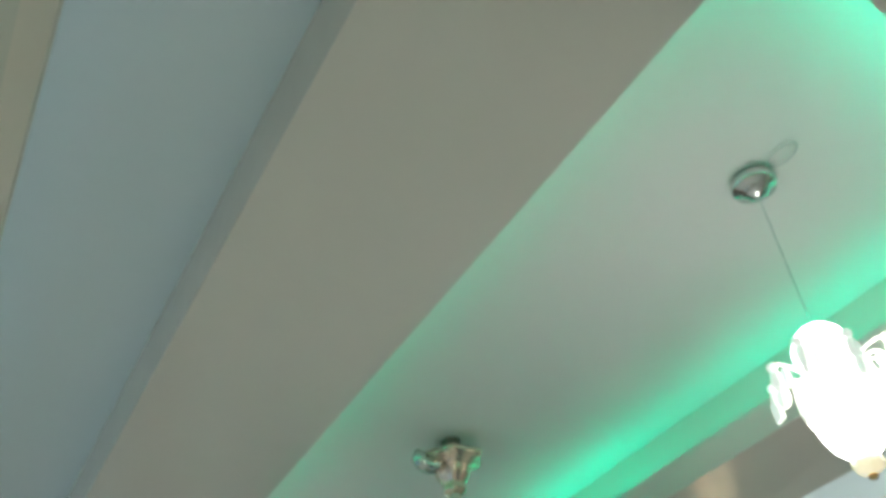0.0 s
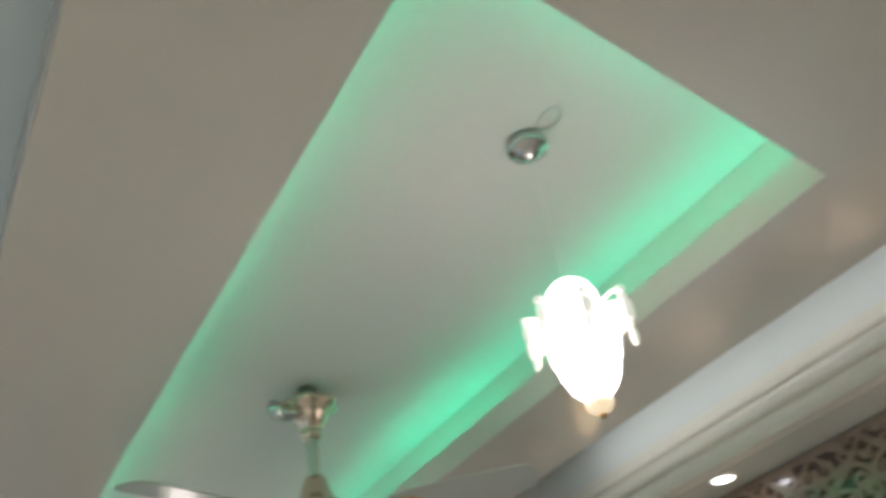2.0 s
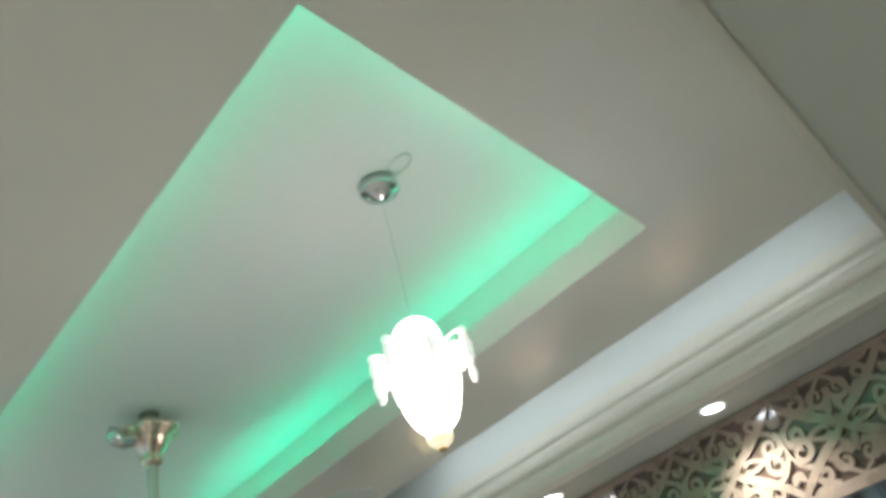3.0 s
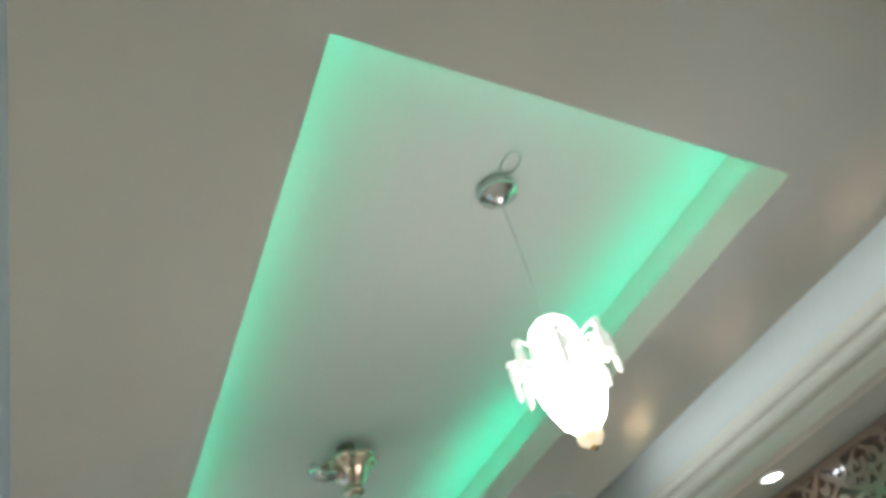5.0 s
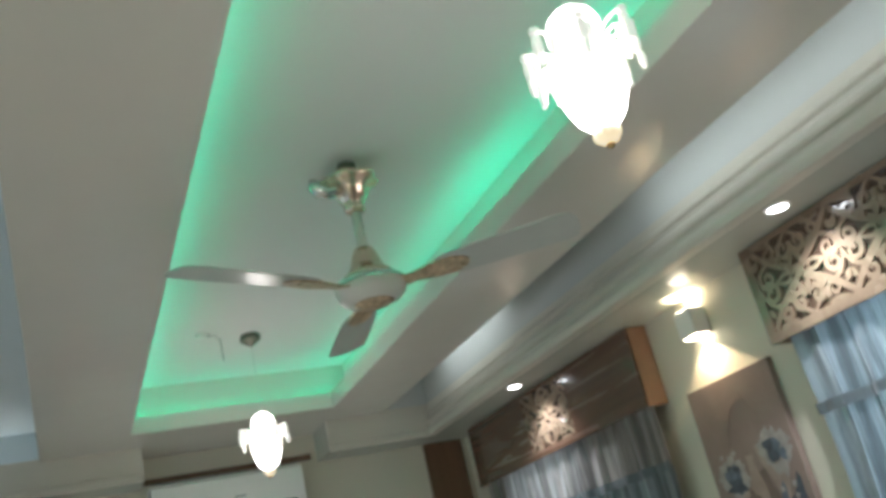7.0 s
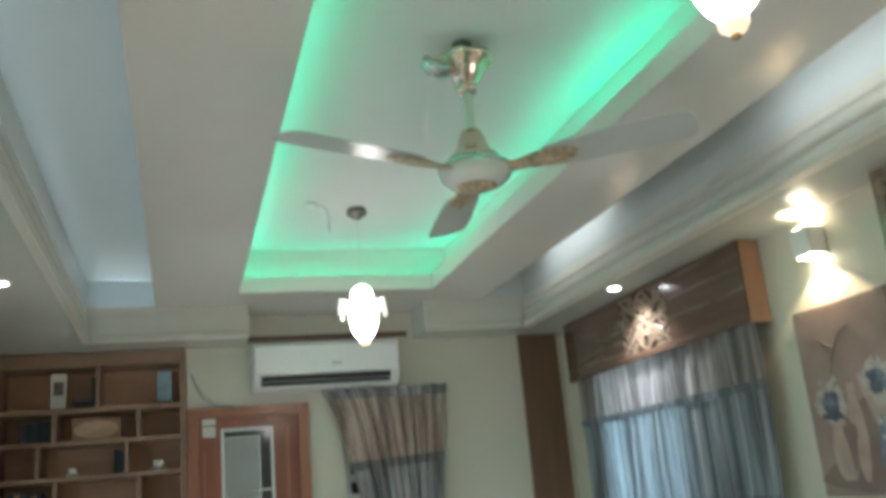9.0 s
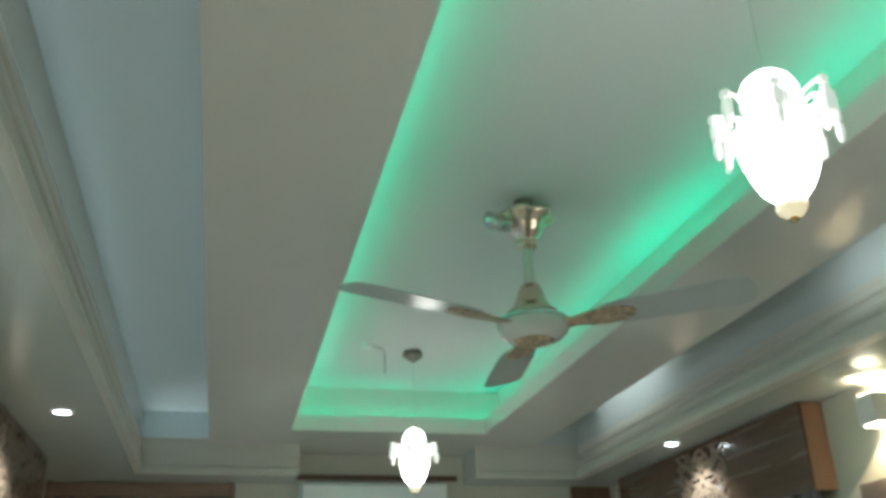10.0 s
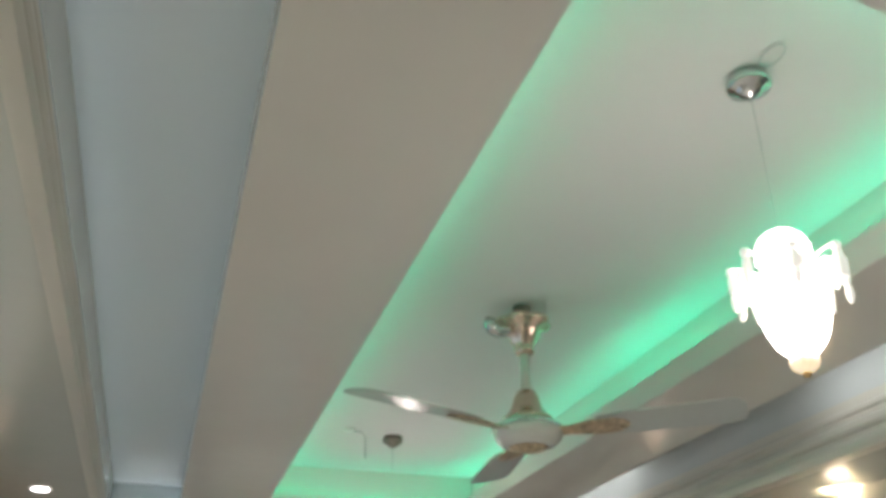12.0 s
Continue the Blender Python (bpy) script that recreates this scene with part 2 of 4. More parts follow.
def tube(bm, pts, r, seg=8, taper=1.0):
    pts = [Vector(p) for p in pts]
    rings, n = [], len(pts)
    for i, p in enumerate(pts):
        d = (pts[min(i + 1, n - 1)] - pts[max(i - 1, 0)]).normalized()
        side = d.orthogonal().normalized() if i == 0 else (side - d * side.dot(d)).normalized()
        up = d.cross(side)
        rr = r * (1 + (taper - 1) * i / max(1, n - 1))
        rings.append([bm.verts.new(p + rr * (math.cos(2 * math.pi * k / seg) * side + math.sin(2 * math.pi * k / seg) * up)) for k in range(seg)])
    for a, b in zip(rings, rings[1:]):
        for k in range(seg):
            bm.faces.new((a[k], a[(k + 1) % seg], b[(k + 1) % seg], b[k]))
    bm.faces.new(rings[0][::-1]), bm.faces.new(rings[-1])
    return bm


def extrude_profile(bm, profile, axis_pts, place):
    """A closed profile (o, z) carried from one end to the other; place(o, z, end) gives the point."""
    ends = [[bm.verts.new(place(o, z, e)) for o, z in profile] for e in axis_pts]
    n = len(profile)
    for i in range(n):
        bm.faces.new((ends[0][i], ends[0][(i + 1) % n], ends[1][(i + 1) % n], ends[1][i]))
    bm.faces.new(ends[0][::-1]), bm.faces.new(ends[1])
    return bm


# ---- the room's shell ----
TH = 0.15
structure("floor", boxed(XL - TH, XR + TH, YN - TH, WALK + TH, -0.12, 0.0), floor_tile, "glossy cream tiled floor", "floor")
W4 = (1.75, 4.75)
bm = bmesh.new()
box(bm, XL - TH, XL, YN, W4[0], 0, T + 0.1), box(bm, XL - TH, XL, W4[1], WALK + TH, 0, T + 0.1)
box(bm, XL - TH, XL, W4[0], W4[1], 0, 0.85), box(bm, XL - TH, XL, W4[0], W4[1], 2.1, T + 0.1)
structure("wall_west", bm, paint_wall, "pale green wall with a wide window opening", "wall")
structure("wall_south", boxed(XL - TH, XR + TH, YN - TH, YN, 0, T + 0.1), paint_wall, "pale green painted wall", "wall")

W1, W2, WZ = (1.15, 2.35), (4.12, 5.0), (0.85, 2.2)   # window openings in the right wall
bm = bmesh.new()
ys = [YN, W1[0], W1[1], W2[0], W2[1], WALK + TH]
for i in range(5):
    if i in (1, 3):
        box(bm, XR, XR + TH, ys[i], ys[i + 1], 0, WZ[0])
        box(bm, XR, XR + TH, ys[i], ys[i + 1], WZ[1], T + 0.1)
    else:
        box(bm, XR, XR + TH, ys[i], ys[i + 1], 0, T + 0.1)
structure("wall_east", bm, paint_wall, "pale green wall with two curtained window openings", "wall")

NX = -0.887                                # right edge of the shelf niche
FW = (0.04, 0.62, 0.95, 2.05)              # far window opening
bm = bmesh.new()
box(bm, NX, FW[0], YF, YF + TH, 0, T + 0.1)
box(bm, FW[1], XR, YF, YF + TH, 0, T + 0.1)
box(bm, FW[0], FW[1], YF, YF + TH, 0, FW[2])
box(bm, FW[0], FW[1], YF, YF + TH, FW[3], T + 0.1)
box(bm, XL, NX, WALK, WALK + TH, 0, T + 0.1)
box(bm, NX, NX + 0.03, YF + TH, WALK, 0, T + 0.1)
box(bm, XL, NX, YF, WALK, 2.505, T + 0.1)
structure("wall_north", bm, paint_wall, "pale green far wall above a built-in shelf and door", "wall")

# ---- the stepped ceiling ----
bm = bmesh.new()
box(bm, XL - TH, XR + TH, YN - TH, WALK + TH, T, T + 0.1)
structure("ceiling", bm, paint_top, "smooth white top ceiling inside the lit recess", "ceiling")

POCKET = 0.11
bm = bmesh.new()
far_poly = lambda x0, x1, y1: [(x0, near(x0)), (x1, near(x1)), (x1, y1), (x0, y1)]
# lower slab round the opening
prism(bm, far_poly(TL1, RL, FAS), P, LIP)
prism(bm, far_poly(RR, TR0, FAS), P, LIP)
prism(bm, [(RL, near(RL)), (RR, near(RR)), (RR, RN1), (RL, RN0)], P, LIP)
box(bm, RL, RR, RF, FAS, P, LIP)
box(bm, -NOTCH, NOTCH, FAS, YF, P, LIP)
# upper boxes behind the pocket
prism(bm, far_poly(TL1, RL - POCKET, FAS), LIP, T)
prism(bm, far_poly(RR + POCKET, TR0, FAS), LIP, T)
k0, k1 = RL - POCKET, RR + POCKET
prism(bm, [(k0, near(k0)), (k1, near(k1)), (k1, RN1 - 0.09), (k0, RN0 - 0.11)], LIP, T)
box(bm, k0, k1, RF + 0.055, FAS, LIP, T)
structure("ceiling_panel", bm, paint_panel, "glossy cream dropped ceiling panel with a long lit recess", "ceiling")

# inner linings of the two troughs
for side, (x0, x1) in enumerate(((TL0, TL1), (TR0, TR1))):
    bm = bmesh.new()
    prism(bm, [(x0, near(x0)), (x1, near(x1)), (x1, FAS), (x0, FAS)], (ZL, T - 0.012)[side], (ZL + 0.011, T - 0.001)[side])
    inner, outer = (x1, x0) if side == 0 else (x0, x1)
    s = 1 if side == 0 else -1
    # the outer side takes the darker soffit paint in place of its shade
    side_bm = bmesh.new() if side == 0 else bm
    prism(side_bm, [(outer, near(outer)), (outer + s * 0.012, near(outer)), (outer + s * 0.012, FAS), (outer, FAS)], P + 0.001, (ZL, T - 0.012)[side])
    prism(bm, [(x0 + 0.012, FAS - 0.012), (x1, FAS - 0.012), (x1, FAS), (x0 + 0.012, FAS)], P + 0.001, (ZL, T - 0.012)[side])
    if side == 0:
        structure("ceiling_trough", side_bm, paint_soffit, "ceiling trough side, its shade put into a green grey colour", "ceiling")
    structure("ceiling_trough", bm, (paint_trough_daylit, paint_trough_grey)[side], ("ceiling trough beside the panel, daylight blue in its colour", "pale grey painted ceiling trough lit by cool strips")[side], "ceiling")

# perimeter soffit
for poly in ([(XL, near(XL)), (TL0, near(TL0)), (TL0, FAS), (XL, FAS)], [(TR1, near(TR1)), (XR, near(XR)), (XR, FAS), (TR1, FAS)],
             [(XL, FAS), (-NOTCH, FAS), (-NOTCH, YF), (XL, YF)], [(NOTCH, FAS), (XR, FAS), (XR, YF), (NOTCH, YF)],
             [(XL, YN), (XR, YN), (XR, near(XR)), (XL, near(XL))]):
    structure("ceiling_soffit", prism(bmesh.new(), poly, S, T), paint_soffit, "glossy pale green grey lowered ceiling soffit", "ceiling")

D = P - S
PROFILE = [(0, P), (0.014, P), (0.014, P + 0.014), (0.022, P + 0.014), (0.022, P - 0.10 * D), (0.034, P - 0.14 * D), (0.036, P - 0.22 * D), (0.024, P - 0.28 * D), (0.024, P - 0.36 * D), (0.040, P - 0.40 * D),
           (0.052, P - 0.46 * D), (0.056, P - 0.56 * D), (0.050, P - 0.62 * D), (0.038, P - 0.66 * D), (0.038, P - 0.74 * D), (0.060, P - 0.78 * D), (0.068, P - 0.86 * D), (0.068, P - 0.93 * D), (0.062, S - 0.006), (0, S - 0.006)]
c = extrude_profile(bmesh.new(), PROFILE, (0, 1), lambda o, z, e: (TR1 - o, near(TR1 - o) + 0.001 if e == 0 else FAS - o, z))
structure("trim", c, paint_cornice, "cream gloss stepped cornice moulding along the trough", "cornice")
c = extrude_profile(bmesh.new(), PROFILE, (0, 1), lambda o, z, e: (TL0 + 0.6 * o, near(TL0 + o) + 0.001 if e == 0 else FAS - o, z))
structure("trim", c, paint_cornice, "cream gloss stepped cornice moulding along the trough", "cornice")
PLAIN = [(0, P), (0.014, P), (0.014, P + 0.014), (0.022, P + 0.014), (0.024, P - 0.10 * D), (0.030, P - 0.30 * D), (0.036, P - 0.80 * D), (0.050, P - 0.84 * D), (0.054, P - 0.93 * D), (0.052, S - 0.006), (0, S - 0.006)]
for x0, x1, s0, s1 in ((TL0, -NOTCH, 0.6, 0), (NOTCH, TR1, 0, -1)):
    c = extrude_profile(bmesh.new(), PLAIN, (0, 1), lambda o, z, e: (x0 + s0 * o if e == 0 else x1 + s1 * o, FAS - o, z))
    structure("trim", c, paint_cornice, "cream gloss cornice moulding across the far end", "cornice")
c = extrude_profile(bmesh.new(), [(0, S - 0.002), (0.02, S - 0.002), (0.02, S - 0.007), (0, S - 0.007)], (XL, XR), lambda o, z, e: (e, near(e) - 0.022 + o, z))
structure("trim", c, paint_cornice, "thin cream edge bead on the near soffit", "cornice")

# ---- strip lights hidden on the recess ledge ----
def strip_light(x, y, turn, length, runs, tilt=0):
    """runs: the stretches of the tape that shine, from its start, and how much light each sends out; tilt: degrees off upright."""
    s = thing("strip_light", (x, y, LIP), "green strip light lying on the ceiling ledge", "strip light", "strip lights in the recess", turn)
    part("tape", boxed(-0.006, 0.006, -length / 2, length / 2, 0.0, 0.004), led_glow, s)
    for y0, y1, share in runs:
        m = pose(x, y, LIP + 0.012, 0, 0, turn) @ pose(0, (y0 + y1) / 2 - length / 2, 0, 0, tilt, 0) @ pose(0, 0, 0, 180, 0, 0)
        area_lamp("strip_lamp", m, 0.03, y1 - y0, LEDW * (y1 - y0) * share, LED, 150)


left_run, right_run = RF - RN0 - 0.1, RF - RN1 - 0.1
strip_light(RL - 0.022, (RN0 + RF) / 2, 0, left_run, [(0, left_run, 1.4)])
strip_light(RR + 0.055, (RN1 + RF) / 2, 0, right_run, [(0, 0.95, 0.66), (0.95, 1.4, 0.40), (1.4, 2.05, 0.90), (2.05, 3.7, 0.35), (3.7, right_run, 0.9)], -5)
strip_light((RL + RR) / 2, RF + 0.030, 90, RR - RL + 0.1, [(0, RR - RL + 0.1, 0.40)], -40)
strip_light((RL + RR) / 2, (RN0 + RN1) / 2 - 0.025, 90 + math.degrees(math.atan2(RN1 - RN0, RR - RL)), RR - RL, [(0, RR - RL, 1.5)])

# cool white strips fixed along the panel's sides, shining across the troughs, and one over the end of the first trough
def trough_strip(x, y0, y1, runs, way, up):
    mid, length = (y0 + y1) / 2, y1 - y0
    s = thing("strip_light", (x, mid, P + up), "cool white strip light fixed along the panel's side", "strip light", "strip lights in the troughs")
    part("tape", boxed(min(0, 0.003 * way), max(0, 0.003 * way), -length / 2, length / 2, -0.005, 0.005), strip_white, s)
    for a, b, share in runs:
        area_lamp("trough_lamp", pose(x + 0.008 * way, (a + b) / 2, P + up, 0, -90 * way, 0), 0.012, b - a, TROUGHW * (b - a) * share, COLD, 110)


COLD = (0.92, 1.0, 0.99)
SHADE = (0.84, 0.96, 1.0)
trough_strip(TR0 + 0.001, 0.7, 2.65, [(0.7, 1.9, 1.5), (1.9, 2.6, 1.8)], 1, 0.06)
trough_strip(TR0 + 0.001, 4.0, 4.9, [(4.05, 4.85, 2.3)], 1, 0.17)
lx = TL0 + 0.0125
# unseen strip, added to lift the light on the left trough's ceiling
s = thing("strip_light", (lx, 2.75, P + 0.006), "unseen dim cool strip light added behind the cornice", "strip light", "strip lights in the troughs")
part("channel", boxed(0, 0.002, -2.4, 2.4, -0.002, 0.002), paint_trough_daylit, s)
area_lamp("trough_lamp", pose(lx + 0.008, 2.75, P + 0.012, 0, 0, 0) @ pose(0, 0, 0, 0, 215, 0), 0.006, 4.8, TROUGHW * 0.22 * 4.8, SHADE, 150)
e = thing("strip_light", ((TL0 + TL1) / 2 + 0.02, FAS - 0.018, P + 0.0142), "short cool white strip light on the end cornice", "strip light", "strip lights in the troughs")
part("tape", boxed(-0.15, 0.15, -0.003, 0.003, 0, 0.001), strip_white, e)
area_lamp("trough_lamp", pose((TL0 + TL1) / 2 + 0.02, FAS - 0.020, P + 0.018, 215, 0, 0), 0.30, 0.01, TROUGHW * 0.2, COLD, 95)

# ---- recessed downlights ----
# the last four are unseen, added so more light bounces off the floor
DL_AND_FILL = [(1.307, 1.365, 1.0), (1.307, 2.123, 1.0), (1.307, 4.255, 0.8), (-1.622, 3.90, 1.6), (-1.622, 2.1, 1.4), (-1.622, 1.3, 1.2), (-0.9, -1.2, 1.0), (0.6, -1.2, 0.8)]


def downlight(x, y, power):
    d = thing("downlight", (x, y, S), "round recessed ceiling downlight of the seen and added set, lit cool white", "downlight", "downlights in the soffit")
    part("lens", lathe(bmesh.new(), [(0.028, -0.006), (0.031, -0.004), (0.036, 0.0)], 24), lamp_disc, d, smooth=False)
    ring = bmesh.new()
    prof = [(0.036, -0.001), (0.037, -0.008), (0.042, -0.009), (0.046, -0.005), (0.047, -0.0005)]
    rings = [[ring.verts.new((r * math.cos(a), r * math.sin(a), z)) for a in [2 * math.pi * i / 24 for i in range(24)]] for r, z in prof]
    for a, b in zip(rings, rings[1:]):
        for i in range(24):
            ring.faces.new((a[i], a[(i + 1) % 24], b[(i + 1) % 24], b[i]))
    part("trim_ring", ring, white_plastic, d, smooth=True)
    spot_lamp("downlight_lamp", pose(x, y, S - 0.02), DOWNW * power, COOL, 122, 0.7, 0.03)


for x, y, power in DL_AND_FILL:
    downlight(x, y, power)


# ---- pendants ----
def pendant(x, y, group, rose_metal_kind, rose_label):
    p = thing("pendant_lamp", (x, y, T), "lit frosted glass pendant with crystal drops on a thin cord", "pendant lamp", group)
    zt, zb = 2.545 - T, 2.226 - T                    # top and tip of the glass
    rose = part("ceiling_rose", lathe(bmesh.new(), [(0.044, 0.0), (0.049, -0.014), (0.051, -0.025), (0.047, -0.032), (0.036, -0.035), (0.031, -0.042), (0.020, -0.051), (0.010, -0.056), (0.004, -0.059)], 36), rose_metal_kind, p, rose_label, True)
    part("cord", tube(bmesh.new(), [(0, 0, -0.04), (0.002, 0.001, -0.2), (0, 0, zt + 0.01)], 0.0012, 6), wire_pale, p)
    part("dome", lathe(bmesh.new(), [(0.005, zt - 0.004), (0.012, zt - 0.011), (0.030, zt - 0.018), (0.045, zt - 0.032), (0.054, zt - 0.053), (0.055, zt - 0.074), (0.048, zt - 0.096), (0.038, zt - 0.110)], 36), shade_glow, p, "lit frosted globe", True)
    part("bowl", lathe(bmesh.new(), [(0.040, zt - 0.108), (0.054, zt - 0.114), (0.063, zt - 0.128), (0.068, zt - 0.158), (0.0665, zt - 0.190), (0.059, zt - 0.226), (0.045, zt - 0.258), (0.028, zt - 0.276), (0.022, zt - 0.280)], 40, flute=0.012, lobes=10), bowl_glow, p, "lit acorn-shaped glass bowl", True)
    fin = lathe(bmesh.new(), [(0.021, zt - 0.279), (0.025, zt - 0.288), (0.025, zt - 0.297), (0.021, zt - 0.306), (0.014, zt - 0.311), (0.008, zt - 0.314), (0.004, zb)], 24, flute=0.10, lobes=8)
    part("finial", fin, finial_glow, p, "amber glass finial", True)
    part("tip", lathe(bmesh.new(), [(0.008, zb + 0.006), (0.009, zb - 0.001), (0.005, zb - 0.004)], 12), brass, p, "dark brass tip", True)
    # ivory glass petals that clasp the upper bowl
    for i in range(8):
        mid = 2 * math.pi * (i + 0.1) / 8
        b = bmesh.new()
        rows = []
        for k in range(7):
            t = k / 6
            r = 0.0715 + 0.003 * math.sin(math.pi * t) - 0.004 * max(0.0, t - 0.7) / 0.3
            half = 0.30 * (0.75 + 0.35 * math.sin(math.pi * t)) * (1.0 if t < 0.9 else 0.8)
            z = zt - 0.122 - 0.078 * t
            rows.append([b.verts.new((rr * math.cos(mid + half * q), rr * math.sin(mid + half * q), z)) for rr in (r, r + 0.0022) for q in (-1, -0.5, 0, 0.5, 1)])
        for r0, r1 in zip(rows, rows[1:]):
            for j in (0, 1, 2, 3, 5, 6, 7, 8):
                b.faces.new((r0[j], r0[j + 1], r1[j + 1], r1[j]))
            b.faces.new((r0[0], r1[0], r1[5], r0[5])), b.faces.new((r0[4], r0[9], r1[9], r1[4]))
        for r0 in (rows[0], rows[-1]):
            for j in range(4):
                b.faces.new((r0[j], r0[j + 5], r0[j + 6], r0[j + 1]))
        part("petal", b, petal_glow, p, "ivory glass petal", True)
    n = 8
    for i in range(n):
        a = 2 * math.pi * (i + 0.35) / n
        ca, sa = math.cos(a), math.sin(a)
        reach = (1.0, 0.84, 0.96, 0.88)[i % 4]
        r1 = 0.120 * reach
        arm = tube(bmesh.new(), [(ca * r, sa * r, zt + z) for r, z in ((0.044, -0.114), (0.058, -0.102), (0.078, -0.091), (r1 * 0.86, -0.086), (r1, -0.090))], 0.0030, 8)
        arm_ob = part("arm", arm, crystal_glow, p, "curved glass arm")
        part("bead", lathe(bmesh.new(), [(0.002, 0.008), (0.008, 0.006), (0.0105, 0.0), (0.008, -0.007), (0.002, -0.009)], 8, (ca * r1, sa * r1, zt - 0.092)), crystal_glow, arm_ob, "faceted crystal bead")
        part("crystal_drop", lathe(bmesh.new(), [(0.004, 0.0), (0.0085, -0.006), (0.0105, -0.020), (0.0095, -0.034), (0.005, -0.043)], 6, (ca * r1, sa * r1, zt - 0.100)), crystal_glow, arm_ob, "faceted crystal drop")
        if i % 2 == 0:
            r2, slab = r1 + 0.006, bmesh.new()
            box(slab, -0.0045, 0.0045, -0.0115, 0.0115, -0.042, 0.0, bevel=0.003)
            bmesh.ops.transform(slab, matrix=Matrix.Translation((ca * r2, sa * r2, zt - 0.120)) @ Matrix.Rotation(a + 0.5 * i, 4, "Z") @ Matrix.Rotation(0.10, 4, "X"), verts=slab.verts[:])
            part("crystal_slab", slab, crystal_glow, arm_ob, "bevelled crystal slab")
        else:
            part("crystal_drop", lathe(bmesh.new(), [(0.003, 0.0), (0.007, -0.008), (0.0085, -0.022), (0.005, -0.036), (0.002, -0.040)], 6, (ca * (r1 + 0.002), sa * (r1 + 0.002), zt - 0.140)), crystal_glow, arm_ob, "faceted crystal drop")
        lower = tube(bmesh.new(), [(ca * r - sa * 0.012, sa * r + ca * 0.012, zt + z) for r, z in ((0.048, -0.114), (0.064, -0.104), (0.082, -0.100), (0.092, -0.106))], 0.0027, 8)
        lower_ob = part("arm", lower, crystal_glow, p, "curved glass arm")
        part("crystal_drop", lathe(bmesh.new(), [(0.003, 0.006), (0.0075, 0.0), (0.009, -0.014), (0.006, -0.028), (0.002, -0.034)], 6, (ca * 0.092 - sa * 0.012, sa * 0.092 + ca * 0.012, zt - 0.110)), crystal_glow, lower_ob, "faceted crystal drop")
    return p


pendant(0.0, 1.245, "pendants in the recess", chrome, "chrome ceiling rose")
pendant(-0.061, 4.275, "pendants in the recess", dark_steel, "dark bronze ceiling rose")

# flex loop beside the first rose, and a spare rose with a bare wire by the second
loop = [(0.022 * math.sin(a) + 0.004 * math.cos(a), -0.036 + 0.040 * math.cos(a), -0.006 - 0.006 * math.sin(a / 2)) for a in [i * 2 * math.pi / 22 for i in range(23)]]
single("wire_loop", tube(bmesh.new(), loop, 0.0022, 6), wire_pale, (0.0, 1.19, T), "loose loop of pale flex beside the ceiling rose", "cable", smooth=True)
hk = thing("ceiling_hook", (-0.30, 4.20, T), "small spare ceiling rose with a short bare wire", "ceiling hook")
part("rose", lathe(bmesh.new(), [(0.035, 0), (0.033, -0.008), (0.012, -0.014)], 20), white_plastic, hk, smooth=True)
part("wire", tube(bmesh.new(), [(0.01, 0, -0.01), (0.05, -0.02, -0.015), (0.075, -0.03, -0.04), (0.078, -0.03, -0.15)], 0.003, 6), wire_clear, hk)


# ---- ceiling fan ----
FX, FY = -0.022, 2.569
fan = thing("ceiling_fan", (FX, FY, T), "ivory three-blade ceiling fan with brass canopy, at rest", "ceiling fan")
# dark plate stands in for the soft shadow between canopy and ceiling
part("shadow_plate", lathe(bmesh.new(), [(0.032, 0.0), (0.034, -0.008), (0.028, -0.018), (0.030, -0.046)], 32), dark_steel, fan, "dark plate in place of the shadow above the canopy", True)
part("canopy", lathe(bmesh.new(), [(0.045, -0.044), (0.080, -0.049), (0.094, -0.058), (0.096, -0.068), (0.086, -0.078), (0.064, -0.086), (0.058, -0.100), (0.051, -0.120), (0.040, -0.136), (0.032, -0.146), (0.030, -0.154), (0.036, -0.162), (0.034, -0.170), (0.024, -0.178), (0.016, -0.182)], 72, flute=0.08, lobes=6), rose_metal, fan, "rose gold fluted canopy", True)
part("down_rod", lathe(bmesh.new(), [(0.017, -0.15), (0.017, -0.34)], 16), fan_paint, fan, "ivory rod", True)
part("bell", lathe(bmesh.new(), [(0.014, -0.303), (0.030, -0.310), (0.042, -0.333), (0.051, -0.365), (0.066, -0.392), (0.084, -0.405), (0.085, -0.412), (0.068, -0.416)], 32), rose_metal, fan, "rose gold bell cover", True)
part("motor", lathe(bmesh.new(), [(0.056, -0.412), (0.092, -0.416), (0.112, -0.431), (0.117, -0.450), (0.110, -0.472), (0.090, -0.491), (0.068, -0.499), (0.050, -0.501)], 48), fan_paint, fan, "ivory motor housing", True)
part("bottom_cap", lathe(bmesh.new(), [(0.066, -0.494), (0.064, -0.503), (0.050, -0.508), (0.030, -0.514), (0.010, -0.517)], 32, flute=0.04, lobes=12), fan_decor, fan, "brown and gilt bottom cap", True)
part("motor_band", lathe(bmesh.new(), [(0.1115, -0.429), (0.1165, -0.434), (0.1180, -0.440), (0.1175, -0.446)], 48), chrome, fan, "thin bright band")
